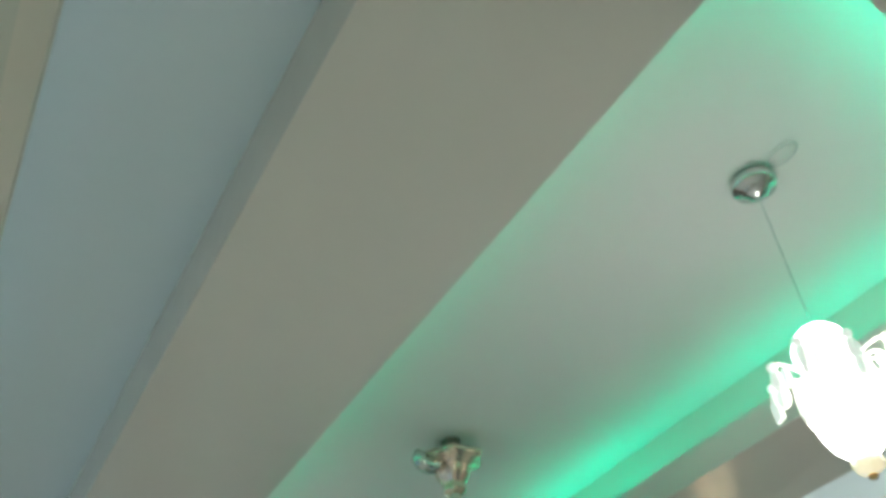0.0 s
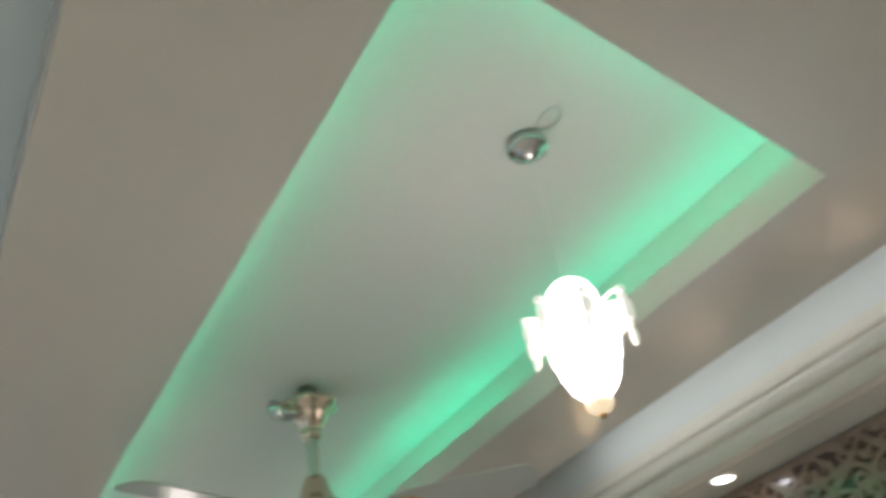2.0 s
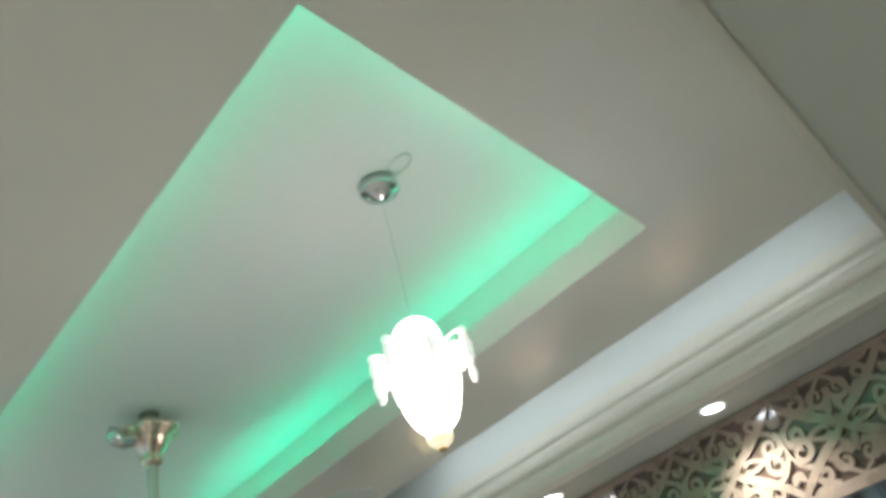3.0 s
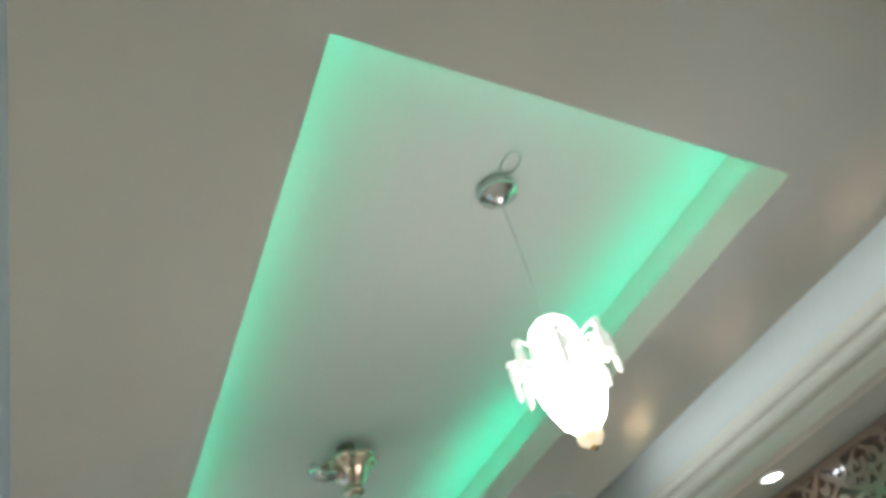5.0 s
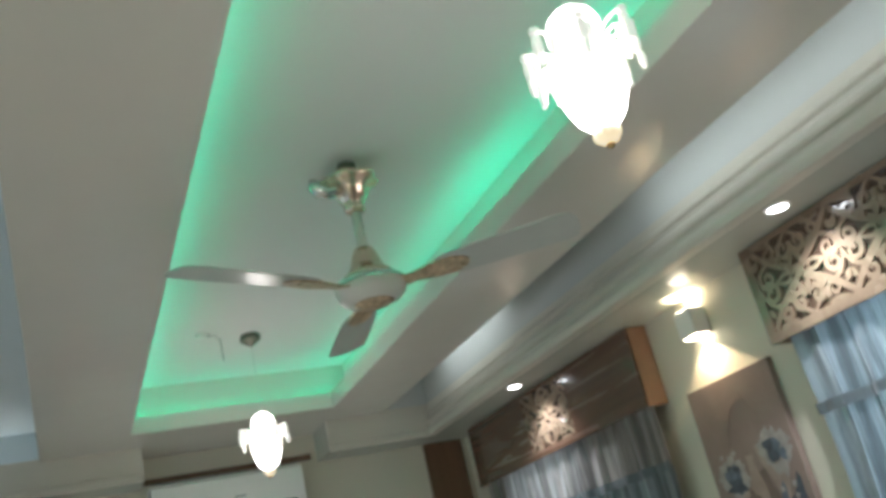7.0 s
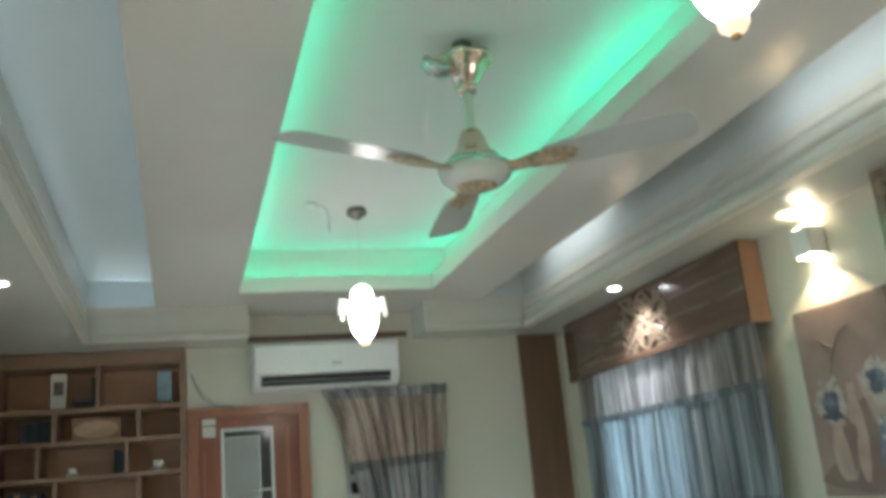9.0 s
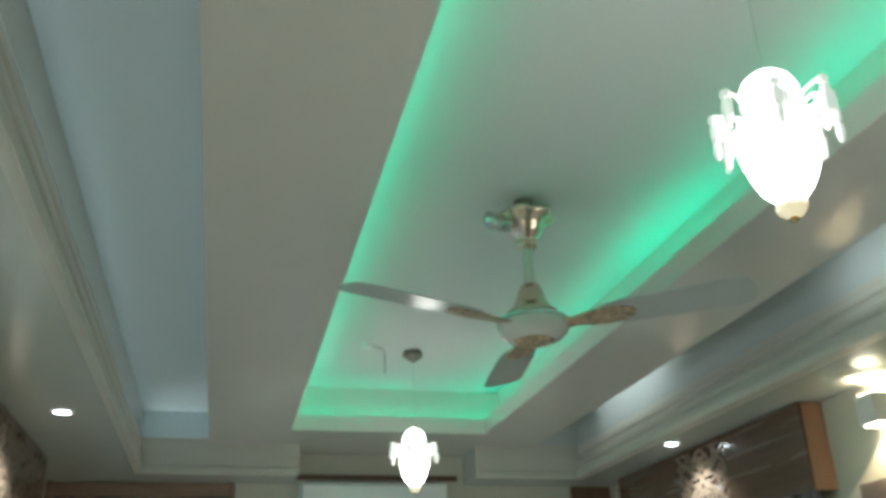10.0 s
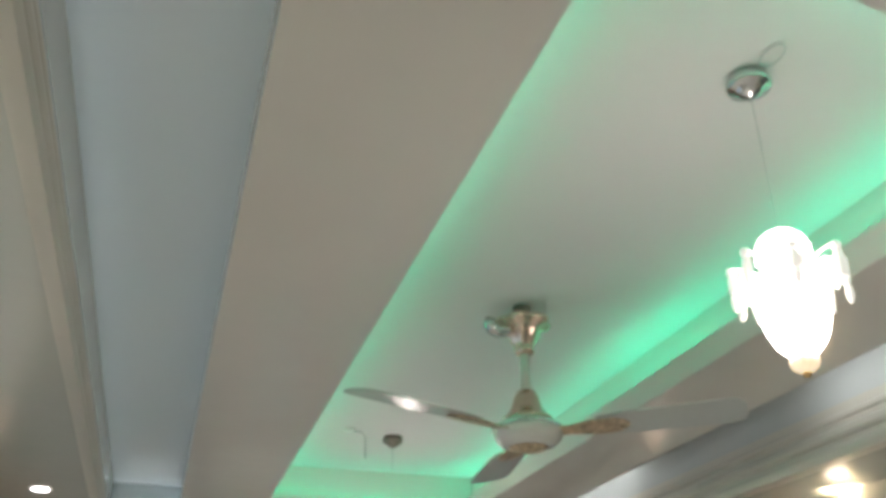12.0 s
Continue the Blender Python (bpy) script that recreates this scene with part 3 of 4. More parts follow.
for i in range(3):
    ang = 3.521 + i * 2 * math.pi / 3
    ca, sa = math.cos(ang), math.sin(ang)

    def bl(r, w, z, pitch=0.20):
        return Vector((ca * r - sa * w, sa * r + ca * w, z - w * pitch))
    b = bmesh.new()
    outline = [(0.235, -0.052), (0.30, -0.066), (0.50, -0.073), (0.64, -0.075), (0.675, -0.066), (0.69, -0.036), (0.692, 0.0), (0.69, 0.036), (0.675, 0.066), (0.64, 0.075), (0.50, 0.073), (0.30, 0.066), (0.235, 0.052)]
    top = [b.verts.new(bl(r, w, -0.447)) for r, w in outline]
    bot = [b.verts.new(bl(r, w, -0.451)) for r, w in outline]
    b.faces.new(top), b.faces.new(bot[::-1])
    for j in range(len(outline)):
        b.faces.new((top[j], top[(j + 1) % len(outline)], bot[(j + 1) % len(outline)], bot[j]))
    blade = part("blade", b, blade_paint, fan, "silver grey blade")
    b = bmesh.new()
    o2 = [(0.10, -0.030), (0.14, -0.024), (0.18, -0.034), (0.23, -0.045), (0.29, -0.042), (0.325, -0.022), (0.335, 0.0), (0.325, 0.022), (0.29, 0.042), (0.23, 0.045), (0.18, 0.034), (0.14, 0.024), (0.10, 0.030)]
    top = [b.verts.new(bl(r, w, -0.4515)) for r, w in o2]
    bot = [b.verts.new(bl(r, w, -0.4575)) for r, w in o2]
    b.faces.new(top), b.faces.new(bot[::-1])
    for j in range(len(o2)):
        b.faces.new((top[j], top[(j + 1) % len(o2)], bot[(j + 1) % len(o2)], bot[j]))
    part("blade_bracket", b, fan_decor, blade, "brown inlaid blade bracket")
hook = [(-0.050, -0.01, -0.090), (-0.072, -0.012, -0.100), (-0.096, -0.015, -0.107), (-0.118, -0.018, -0.102), (-0.130, -0.02, -0.087), (-0.124, -0.02, -0.074)]
part("wire_clip", tube(bmesh.new(), hook, 0.024, 12, 0.95), chrome, fan, "bright metal wire clip", True)


# ---- carved pelmets ----
LAYER = [0]


def ribbon(bm, pts, widths, x0, x1):
    """A flat strip in the y-z plane with thickness from x0 to x1."""
    LAYER[0] = (LAYER[0] + 1) % 17
    x0 += (0.00025 if x1 > x0 else -0.00025) * LAYER[0]
    pts = [Vector((p[0], p[1])) for p in pts]
    n = len(pts)
    a, b = [], []
    for i, p in enumerate(pts):
        d = pts[min(i + 1, n - 1)] - pts[max(i - 1, 0)]
        d = d.normalized() if d.length > 1e-9 else Vector((1, 0))
        nn = Vector((-d.y, d.x)) * widths(i / (n - 1)) / 2
        a.append(p + nn), b.append(p - nn)
    front = [[bm.verts.new((x0, q.x, q.y)) for q in s] for s in (a, b)]
    back = [[bm.verts.new((x1, q.x, q.y)) for q in s] for s in (a, b)]
    for i in range(n - 1):
        bm.faces.new((front[0][i], front[0][i + 1], front[1][i + 1], front[1][i]))
        bm.faces.new((front[0][i], back[0][i], back[0][i + 1], front[0][i + 1]))
        bm.faces.new((front[1][i + 1], back[1][i + 1], back[1][i], front[1][i]))


def spiral(cy, cz, r, turns, start, sense):
    return [(cy + r * (1 - 0.82 * k / 22) * math.cos(start + sense * turns * 2 * math.pi * k / 22), cz + r * (1 - 0.82 * k / 22) * math.sin(start + sense * turns * 2 * math.pi * k / 22)) for k in range(23)]


def bezier(p0, p1, p2, p3, n=14):
    out = []
    for i in range(n + 1):
        t = i / n
        out.append(tuple((1 - t) ** 3 * a + 3 * t * (1 - t) ** 2 * b + 3 * t * t * (1 - t) * c + t ** 3 * d for a, b, c, d in zip(p0, p1, p2, p3)))
    return out


def fretwork(cut, y0, y1, z0, z1, xf, xb):
    """cut() gives the mesh that takes the next scroll."""
    cells = max(1, round((y1 - y0) / 0.42))
    cw, h = (y1 - y0) / cells, z1 - z0
    stem = lambda t: 0.032 - 0.009 * abs(2 * t - 1)
    curl = lambda t: 0.024 - 0.012 * t
    thin = lambda t: 0.018 - 0.006 * t
    for i in range(cells):
        a, cy, cz = y0 + i * cw, y0 + (i + 0.5) * cw, z0 + h / 2
        for sy in (-1, 1):
            for sz in (-1, 1):
                q = lambda u, v: (cy + sy * u * cw, cz + sz * v * h)
                ribbon(cut(), bezier(q(0, 0), q(0.10, 0.14), q(0.30, 0.20), q(0.50, 0.50)), stem, xf, xb)
                ribbon(cut(), bezier(q(0.18, 0.16), q(0.16, 0.36), q(0.06, 0.46), q(0.0, 0.50)), thin, xf, xb)
                ribbon(cut(), bezier(q(0.34, 0.26), q(0.44, 0.24), q(0.49, 0.12), q(0.50, 0.0)), thin, xf, xb)
                ribbon(cut(), spiral(*q(0.10, 0.33), 0.040, 1.25, math.pi / 2 + sy * 1.2, sy * sz), curl, xf, xb)
                ribbon(cut(), spiral(*q(0.385, 0.09), 0.042, 1.3, math.pi / 2 - sy * 0.6, -sy * sz), curl, xf, xb)
                ribbon(cut(), spiral(*q(0.285, 0.36), 0.034, 1.2, 0.4 + sy, sy * sz), curl, xf, xb)
                ribbon(cut(), bezier(q(0.10, 0.02), q(0.17, 0.10), q(0.24, 0.02), q(0.31, -0.0)), thin, xf, xb)
                ribbon(cut(), bezier(q(0.20, 0.50), q(0.26, 0.46), q(0.34, 0.47), q(0.42, 0.50)), thin, xf, xb)
                leaf = lambda t: 0.004 + 0.025 * math.sin(math.pi * min(1, t * 1.02)) ** 0.8
                ribbon(cut(), bezier(q(0.24, 0.18), q(0.22, 0.24), q(0.19, 0.26), q(0.165, 0.24), 8), leaf, xf, xb)
                ribbon(cut(), bezier(q(0.05, 0.10), q(0.06, 0.17), q(0.03, 0.22), q(0.0, 0.24), 8), leaf, xf, xb)
                ribbon(cut(), bezier(q(0.44, 0.36), q(0.47, 0.30), q(0.49, 0.28), q(0.50, 0.24), 8), leaf, xf, xb)
        ribbon(cut(), spiral(cy, cz, 0.030, 1.0, 0, 1), lambda t: 0.014, xf, xb)


def pelmet(y0, y1, xf, xw, label, carved=None, joined=False):
    """xf: the face towards the room, xw: the wall, carved: the stretch that has fretwork, if not all."""
    zb, zt = 2.111, S - 0.004
    p = thing("pelmet", ((xf + xw) / 2, y0, zb), label, "pelmet", "carved pelmets over the windows")
    ox, oy, oz = (xf + xw) / 2, y0, zb
    s = 1 if xw > xf else -1

    def bx(xa, xb, ya, yb, za, zb2, bevel=0.0):
        return boxed(min(xa, xb) - ox, max(xa, xb) - ox, ya - oy, yb - oy, za - oz, zb2 - oz, bevel=bevel)
    part("backing", bx(xf + s * 0.012, xf + s * 0.022, y0 + 0.012, y1 - 0.012, zb + 0.01, zt), wood_dark, p, "dark glossy backing board")
    # the orange stands in for warm light falling on the end boards
    part("end_board", bx(xf + s * 0.003, xw, y0, y0 + 0.018, zb, zt, 0.002), wood_orange, p, "end board with warm light in its orange")
    part("end_board", bx(xf + s * 0.003, xw, y1 - 0.018, y1, zb, zt, 0.002), wood_orange, p, "end board with warm light in its orange")
    scrolls = [bmesh.new()] if joined else []

    def cut():
        if not joined:
            scrolls.append(bmesh.new())
        return scrolls[-1]
    ca, cb = carved or (y0 + 0.045, y1 - 0.045)
    if carved:
        part("face_board", bx(xf + s * 0.001, xf + s * 0.0115, y0 + 0.045, ca, zb + 0.040, zt - 0.022), wood_face, p, "plain polished face board")
        part("face_board", bx(xf + s * 0.001, xf + s * 0.0115, cb, y1 - 0.045, zb + 0.040, zt - 0.022), wood_face, p, "plain polished face board")
    fretwork(cut, ca - oy, cb - oy, zb + 0.040 - oz, zt - 0.022 - oz, xf - ox, xf + s * 0.012 - ox)
    for b in scrolls:
        ob = part("fretwork" if joined else "scroll", b, wood_fret, p, "carved scroll fretwork" if joined else "")
        if joined:
            ob["kind"] = "stuff"
    edge = wood_face if carved else wood_fret
    part("rail", bx(xf - s * 0.002, xf + s * 0.012, y0, y1, zb, zb + 0.040, 0.003), edge, p, "plain bottom rail")
    part("rail", bx(xf, xf + s * 0.012, y0, y1, zt - 0.022, zt), edge, p, "plain top rail")
    part("stile", bx(xf, xf + s * 0.012, y0, y0 + 0.045, zb + 0.040, zt - 0.022), edge, p)
    part("stile", bx(xf, xf + s * 0.012, y1 - 0.045, y1, zb + 0.040, zt - 0.022), edge, p)
    return p


pelmet(0.42, 2.524, 1.459, XR, "carved scroll-fretwork wooden pelmet over blue-lit curtains")
# paler scrolls only below the downlight stand in for its pool of light
pelmet(3.362, 5.30, 1.459, XR, "dark polished wooden pelmet, paler and carved in the downlight's pool, orange end", (4.02, 4.52))
pelmet(1.60, 4.90, -1.83, XL, "dark carved wooden pelmet with lit scrolls beside the shelf", joined=True)


# ---- curtains ----
def sheet(bm, pos, nu, zs, thick=0.004):
    """A pleated sheet: pos(u, z) gives the point."""
    grid = [[bm.verts.new(pos(i / nu, z)) for i in range(nu + 1)] for z in zs]
    for a, b in zip(grid, grid[1:]):
        for i in range(nu):
            bm.faces.new((a[i], a[i + 1], b[i + 1], b[i]))
    return bm


def pleat(u, n, seed):
    return math.pi * n * u + 0.9 * math.sin(7 * u + seed) + 0.5 * math.sin(17 * u + 2 * seed)


def fold(u, n, seed):
    """Soft pleats with narrow creases that turn away from the room."""
    p = pleat(u, n, seed)
    return 0.78 * (1 - 2 * abs(math.sin(p)) ** 0.45) + 0.22 * math.sin(3.4 * p + seed)


def window_curtain(y0, y1, z_top, label, seed, top_cloth, xm=1.519):
    c = thing("curtain", (xm, (y0 + y1) / 2, 0.05), label, "curtain", "curtains along the window wall")
    yc, n = (y0 + y1) / 2, (y1 - y0) / 0.118

    def at(u, z, off=0.0, amp=1.0):
        flare = 0.80 + 0.20 * min(1, (z_top - z) / 0.9)
        y = y0 + u * (y1 - y0) + 0.012 * math.sin(5 * z + 9 * u + seed) - 0.034 * flare * math.sin(2 * pleat(u, n, seed)) - yc
        return (off + 0.050 * amp * flare * fold(u, n, seed) * (1 + 0.12 * math.sin(6 * z + 20 * u)), y, z - 0.05)
    nu = int(n * 14)
    z1, z2 = 1.847, 1.359
    zs = lambda a, b, k: [a + (b - a) * i / k for i in range(k + 1)]
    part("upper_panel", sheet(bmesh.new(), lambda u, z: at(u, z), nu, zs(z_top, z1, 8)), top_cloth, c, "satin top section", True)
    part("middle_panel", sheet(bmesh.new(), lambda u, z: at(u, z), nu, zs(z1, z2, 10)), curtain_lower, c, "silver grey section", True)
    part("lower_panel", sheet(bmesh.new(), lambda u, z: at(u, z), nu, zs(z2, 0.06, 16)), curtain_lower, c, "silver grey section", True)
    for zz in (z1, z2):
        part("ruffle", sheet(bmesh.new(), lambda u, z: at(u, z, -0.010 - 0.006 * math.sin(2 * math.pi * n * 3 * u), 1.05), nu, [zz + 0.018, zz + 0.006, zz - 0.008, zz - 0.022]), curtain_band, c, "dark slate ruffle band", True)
    return c


window_curtain(0.45, 2.47, 2.13, "silver and taupe pleated curtain, drawn across a daylit window", 0.4, curtain_lower)
window_curtain(3.40, 5.24, 2.13, "silver and taupe pleated curtain with dark ruffle bands, drawn", 1.7, curtain_upper)

# windows behind the curtains
for k, (w0, w1) in enumerate((W1, W2)):
    w = tagged(new("window_%d" % (k + 1)), "white framed window behind a drawn curtain", "window", kind="structure")
    w.matrix_world = pose(XR + 0.075, (w0 + w1) / 2, (WZ[0] + WZ[1]) / 2)
    hw, hh = (w1 - w0) / 2, (WZ[1] - WZ[0]) / 2
    fr = bmesh.new()
    box(fr, -0.03, 0.03, -hw, -hw + 0.05, -hh, hh), box(fr, -0.03, 0.03, hw - 0.05, hw, -hh, hh)
    box(fr, -0.03, 0.03, -hw + 0.05, hw - 0.05, -hh, -hh + 0.05), box(fr, -0.03, 0.03, -hw + 0.05, hw - 0.05, hh - 0.05, hh)
    box(fr, -0.025, 0.025, -0.025, 0.025, -hh + 0.05, hh - 0.05)
    part("window_frame", fr, metal_white, w)
    for s in (-1, 1):
        g = part("pane", boxed(-0.003, 0.003, min(s * 0.027, s * (hw - 0.052)), max(s * 0.027, s * (hw - 0.052)), -hh + 0.052, hh - 0.052), window_glass, w)
        g.visible_shadow = False
    area_lamp("window_daylight", pose(XR + TH + 0.06, (w0 + w1) / 2, (WZ[0] + WZ[1]) / 2, 0, 90, 0), WZ[1] - WZ[0], w1 - w0, DAYW * (3.6, 2.9)[k] * (w1 - w0), DAY)

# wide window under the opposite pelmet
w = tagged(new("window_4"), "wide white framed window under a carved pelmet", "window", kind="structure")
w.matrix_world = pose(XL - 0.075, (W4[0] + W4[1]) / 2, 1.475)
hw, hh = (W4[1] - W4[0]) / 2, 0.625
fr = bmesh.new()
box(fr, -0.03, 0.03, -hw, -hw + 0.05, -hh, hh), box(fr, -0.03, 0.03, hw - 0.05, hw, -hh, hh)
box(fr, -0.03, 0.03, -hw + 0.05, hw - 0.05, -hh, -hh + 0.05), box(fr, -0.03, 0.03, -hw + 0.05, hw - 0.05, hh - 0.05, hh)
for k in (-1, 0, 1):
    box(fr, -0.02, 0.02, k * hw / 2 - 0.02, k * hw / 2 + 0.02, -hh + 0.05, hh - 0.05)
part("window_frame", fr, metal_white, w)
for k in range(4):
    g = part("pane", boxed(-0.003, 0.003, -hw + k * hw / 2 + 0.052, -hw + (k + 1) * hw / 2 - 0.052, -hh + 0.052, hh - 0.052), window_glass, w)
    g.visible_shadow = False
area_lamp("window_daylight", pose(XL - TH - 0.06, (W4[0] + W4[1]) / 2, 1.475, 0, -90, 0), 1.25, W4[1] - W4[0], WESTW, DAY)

# tied-back curtain on the far wall, with a barred window behind it
fc = thing("curtain", (0.30, YF - 0.06, 0.9), "taupe and grey curtain gathered and tied to one side", "curtain")
TIE = 1.18


def far_cloth(u, z, off=0.0):
    f = max(0.0, (2.17 - z) / (2.17 - TIE))
    f2 = min(1.0, f) ** 0.85
    lo = -0.10 + 0.285 * min(1.0, f) ** 0.68
    hi = 0.705 + (0.60 - 0.705) * f2
    if z < TIE:
        g = (TIE - z) / (TIE - 0.2)
        lo, hi = 0.185 - 0.04 * g, 0.60 + 0.04 * g
    sag = 0.03 * (1 - u) * math.sin(math.pi * min(1, f))
    amp = 0.030 + 0.008 * f2
    return (lo + u * (hi - lo) - 0.30, off - 0.01 + amp * fold(u, 8.5, 0.9), z - 0.9 - sag)


zs = lambda a, b, k: [a + (b - a) * i / k for i in range(k + 1)]
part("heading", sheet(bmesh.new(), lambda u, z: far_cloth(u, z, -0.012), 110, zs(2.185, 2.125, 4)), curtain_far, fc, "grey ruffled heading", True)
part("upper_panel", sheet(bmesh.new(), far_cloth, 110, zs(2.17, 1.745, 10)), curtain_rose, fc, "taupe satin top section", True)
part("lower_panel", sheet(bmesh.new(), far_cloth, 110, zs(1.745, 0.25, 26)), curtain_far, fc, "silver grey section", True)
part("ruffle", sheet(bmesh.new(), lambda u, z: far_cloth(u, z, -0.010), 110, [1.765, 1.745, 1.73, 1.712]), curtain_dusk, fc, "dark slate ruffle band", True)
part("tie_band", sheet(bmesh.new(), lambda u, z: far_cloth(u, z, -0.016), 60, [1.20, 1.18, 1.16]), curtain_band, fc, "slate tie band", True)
w = tagged(new("window_3"), "white barred window half hidden by a curtain", "window", kind="structure")
w.matrix_world = pose((FW[0] + FW[1]) / 2, YF + 0.07, (FW[2] + FW[3]) / 2)
hw, hh = (FW[1] - FW[0]) / 2, (FW[3] - FW[2]) / 2
fr = bmesh.new()
box(fr, -hw, -hw + 0.04, -0.03, 0.03, -hh, hh), box(fr, hw - 0.04, hw, -0.03, 0.03, -hh, hh)
box(fr, -hw + 0.04, hw - 0.04, -0.03, 0.03, hh - 0.04, hh), box(fr, -hw + 0.04, hw - 0.04, -0.03, 0.03, -hh, -hh + 0.04)
part("window_frame", fr, metal_white, w)
part("pane", boxed(-hw + 0.04, hw - 0.04, 0.0, 0.006, -hh + 0.04, hh - 0.04), dark_glass, w)
for i in range(9):
    z = -hh + 0.10 + i * 0.115
    part("bar", boxed(-hw + 0.04, hw - 0.04, -0.030, -0.012, z, z + 0.045, bevel=0.004), metal_white, w)

# ---- wall panel at the corner ----
single("wall_panel", boxed(0, 0.272, -0.028, 0, 0, S - 0.004, bevel=0.003), wood_strip, (1.256, YF - 0.001, 0), "tall plain brown wooden panel fixed at the corner", "wall panel")

# ---- air conditioner ----
ac = thing("air_conditioner", (-0.06, YF, 2.191), "white wall-mounted split air conditioner with a dark outlet", "air conditioner")
AW = 0.443
prof = [(0.0, 0.0), (-0.12, 0.0), (-0.165, 0.020), (-0.192, 0.055), (-0.203, 0.10), (-0.205, 0.20), (-0.195, 0.262), (-0.175, 0.280), (0.0, 0.282)]
b = bmesh.new()
ends = [[b.verts.new((x, y, z)) for y, z in prof] for x in (-AW, AW)]
for i in range(len(prof)):
    j = (i + 1) % len(prof)
    b.faces.new((ends[0][i], ends[0][j], ends[1][j], ends[1][i]))
b.faces.new(ends[0][::-1]), b.faces.new(ends[1])
bmesh.ops.bevel(b, geom=[e for e in b.edges if abs(abs(e.verts[0].co.x) - AW) < 1e-6 and abs(abs(e.verts[1].co.x) - AW) < 1e-6 and e.verts[0].co.x * e.verts[1].co.x > 0], offset=0.012, segments=3, affect="EDGES", profile=0.6)
body = part("body", b, white_plastic, ac)
part("front_panel", boxed(-AW + 0.006, AW - 0.006, -0.213, -0.204, 0.085, 0.258, bevel=0.004), white_plastic, ac, "flat white front panel")
slot = bmesh.new()
for y0, z0, y1, z1 in ((-0.171, 0.018, -0.197, 0.055), (-0.197, 0.055, -0.206, 0.078)):
    v = [slot.verts.new(q) for q in ((-AW + 0.04, y0, z0), (AW - 0.06, y0, z0), (AW - 0.06, y1, z1), (-AW + 0.04, y1, z1))]
    slot.faces.new(v)
ob = part("outlet", slot, black_plastic, ac, "dark air outlet")
part("louvre", boxed(-AW + 0.045, AW - 0.065, -0.207, -0.195, 0.040, 0.046), grey_plastic, ac, "grey louvre blade")
part("louvre", boxed(-AW + 0.03, AW - 0.04, -0.199, -0.168, 0.012, 0.018, bevel=0.002), white_plastic, ac, "white lower louvre")
part("badge", boxed(0.02, 0.085, -0.2155, -0.213, 0.135, 0.145), grey_plastic, ac, "small grey badge bar")
part("top_grille", boxed(-AW + 0.03, AW - 0.03, -0.175, -0.02, 0.282, 0.287), grey_plastic, ac, "grey intake grille")
structure("trim", boxed(-0.530, 0.490, YF - 0.028, YF - 0.001, 2.512, 2.544, bevel=0.003), wood_strip, "dark brown strip on the wall above the air conditioner", "trim")
pipe = [(-0.86, YF - 0.012, 2.33), (-0.84, YF - 0.012, 2.27), (-0.80, YF - 0.012, 2.19), (-0.72, YF - 0.012, 2.135), (-0.62, YF - 0.012, 2.128)]
single("cable", tube(bmesh.new(), pipe, 0.006, 6), wire_clear, (0, 0, 0), "thin grey cable drooping down the wall", "cable", smooth=True)

# ---- door ----
d = tagged(new("door_1"), "red brown wooden door with a white barred vent, closed", "door", kind="structure")
d.matrix_world = pose(-0.53, YF, 0)
DW0, DW1 = -0.358, 0.357
part("door_frame", boxed(DW0, DW0 + 0.062, -0.045, 0, 0, 2.12, bevel=0.004), wood_frame, d, "lighter red door jamb")
part("door_frame", boxed(DW1 - 0.062, DW1, -0.045, 0, 0, 2.12, bevel=0.004), wood_frame, d, "lighter red door jamb")
part("door_frame", boxed(DW0 + 0.062, DW1 - 0.062, -0.045, 0, 2.058, 2.12, bevel=0.004), wood_frame, d, "lighter red door head")
leaf = part("door_leaf", boxed(DW0 + 0.064, DW1 - 0.064, -0.026, 0, 0.01, 2.056, bevel=0.003), wood_door, d)
part("moulding", boxed(0.215, 0.232, -0.034, -0.026, 0.15, 2.0, bevel=0.003), wood_frame, leaf)
part("moulding", boxed(-0.272, -0.258, -0.034, -0.026, 0.15, 1.86, bevel=0.003), wood_frame, leaf)
g0, g1, gz0, gz1 = -0.165, 0.140, 0.95, 1.992
fr = bmesh.new()
box(fr, g0, g0 + 0.016, -0.040, -0.024, gz0, gz1), box(fr, g1 - 0.016, g1, -0.040, -0.024, gz0, gz1)
box(fr, g0 + 0.016, g1 - 0.016, -0.040, -0.024, gz1 - 0.016, gz1), box(fr, g0 + 0.016, g1 - 0.016, -0.040, -0.024, gz0, gz0 + 0.016)
grille = part("vent_frame", fr, metal_white, leaf, "white steel vent frame")
part("pane", boxed(g0 + 0.016, g1 - 0.016, -0.030, -0.027, gz0 + 0.016, gz1 - 0.016), dark_glass, leaf, "dark glass")
part("divider", boxed(0.052, 0.060, -0.037, -0.030, gz0 + 0.016, gz1 - 0.05), metal_white, leaf)
part("divider", boxed(0.060, g1 - 0.016, -0.037, -0.030, 1.62, 1.63), metal_white, leaf)
for i in range(44):
    z = gz0 + 0.026 + i * 0.0222
    part("slat", boxed(g0 + 0.016, 0.052, -0.037, -0.029, z, z + 0.0095), metal_white, leaf)
part("notice", boxed(-0.272, -0.196, -0.0275, -0.0262, 2.022, 2.062 - 0.006), paper_white, leaf, "white paper notice")
part("notice", boxed(-0.270, -0.196, -0.0275, -0.0262, 1.950, 2.010), paper_white, leaf, "white paper notice")
for zz in (2.044, 2.032, 1.994, 1.980, 1.966):
    part("notice_line", boxed(-0.262, -0.205, -0.0282, -0.0276, zz, zz + 0.003), grey_plastic, leaf)
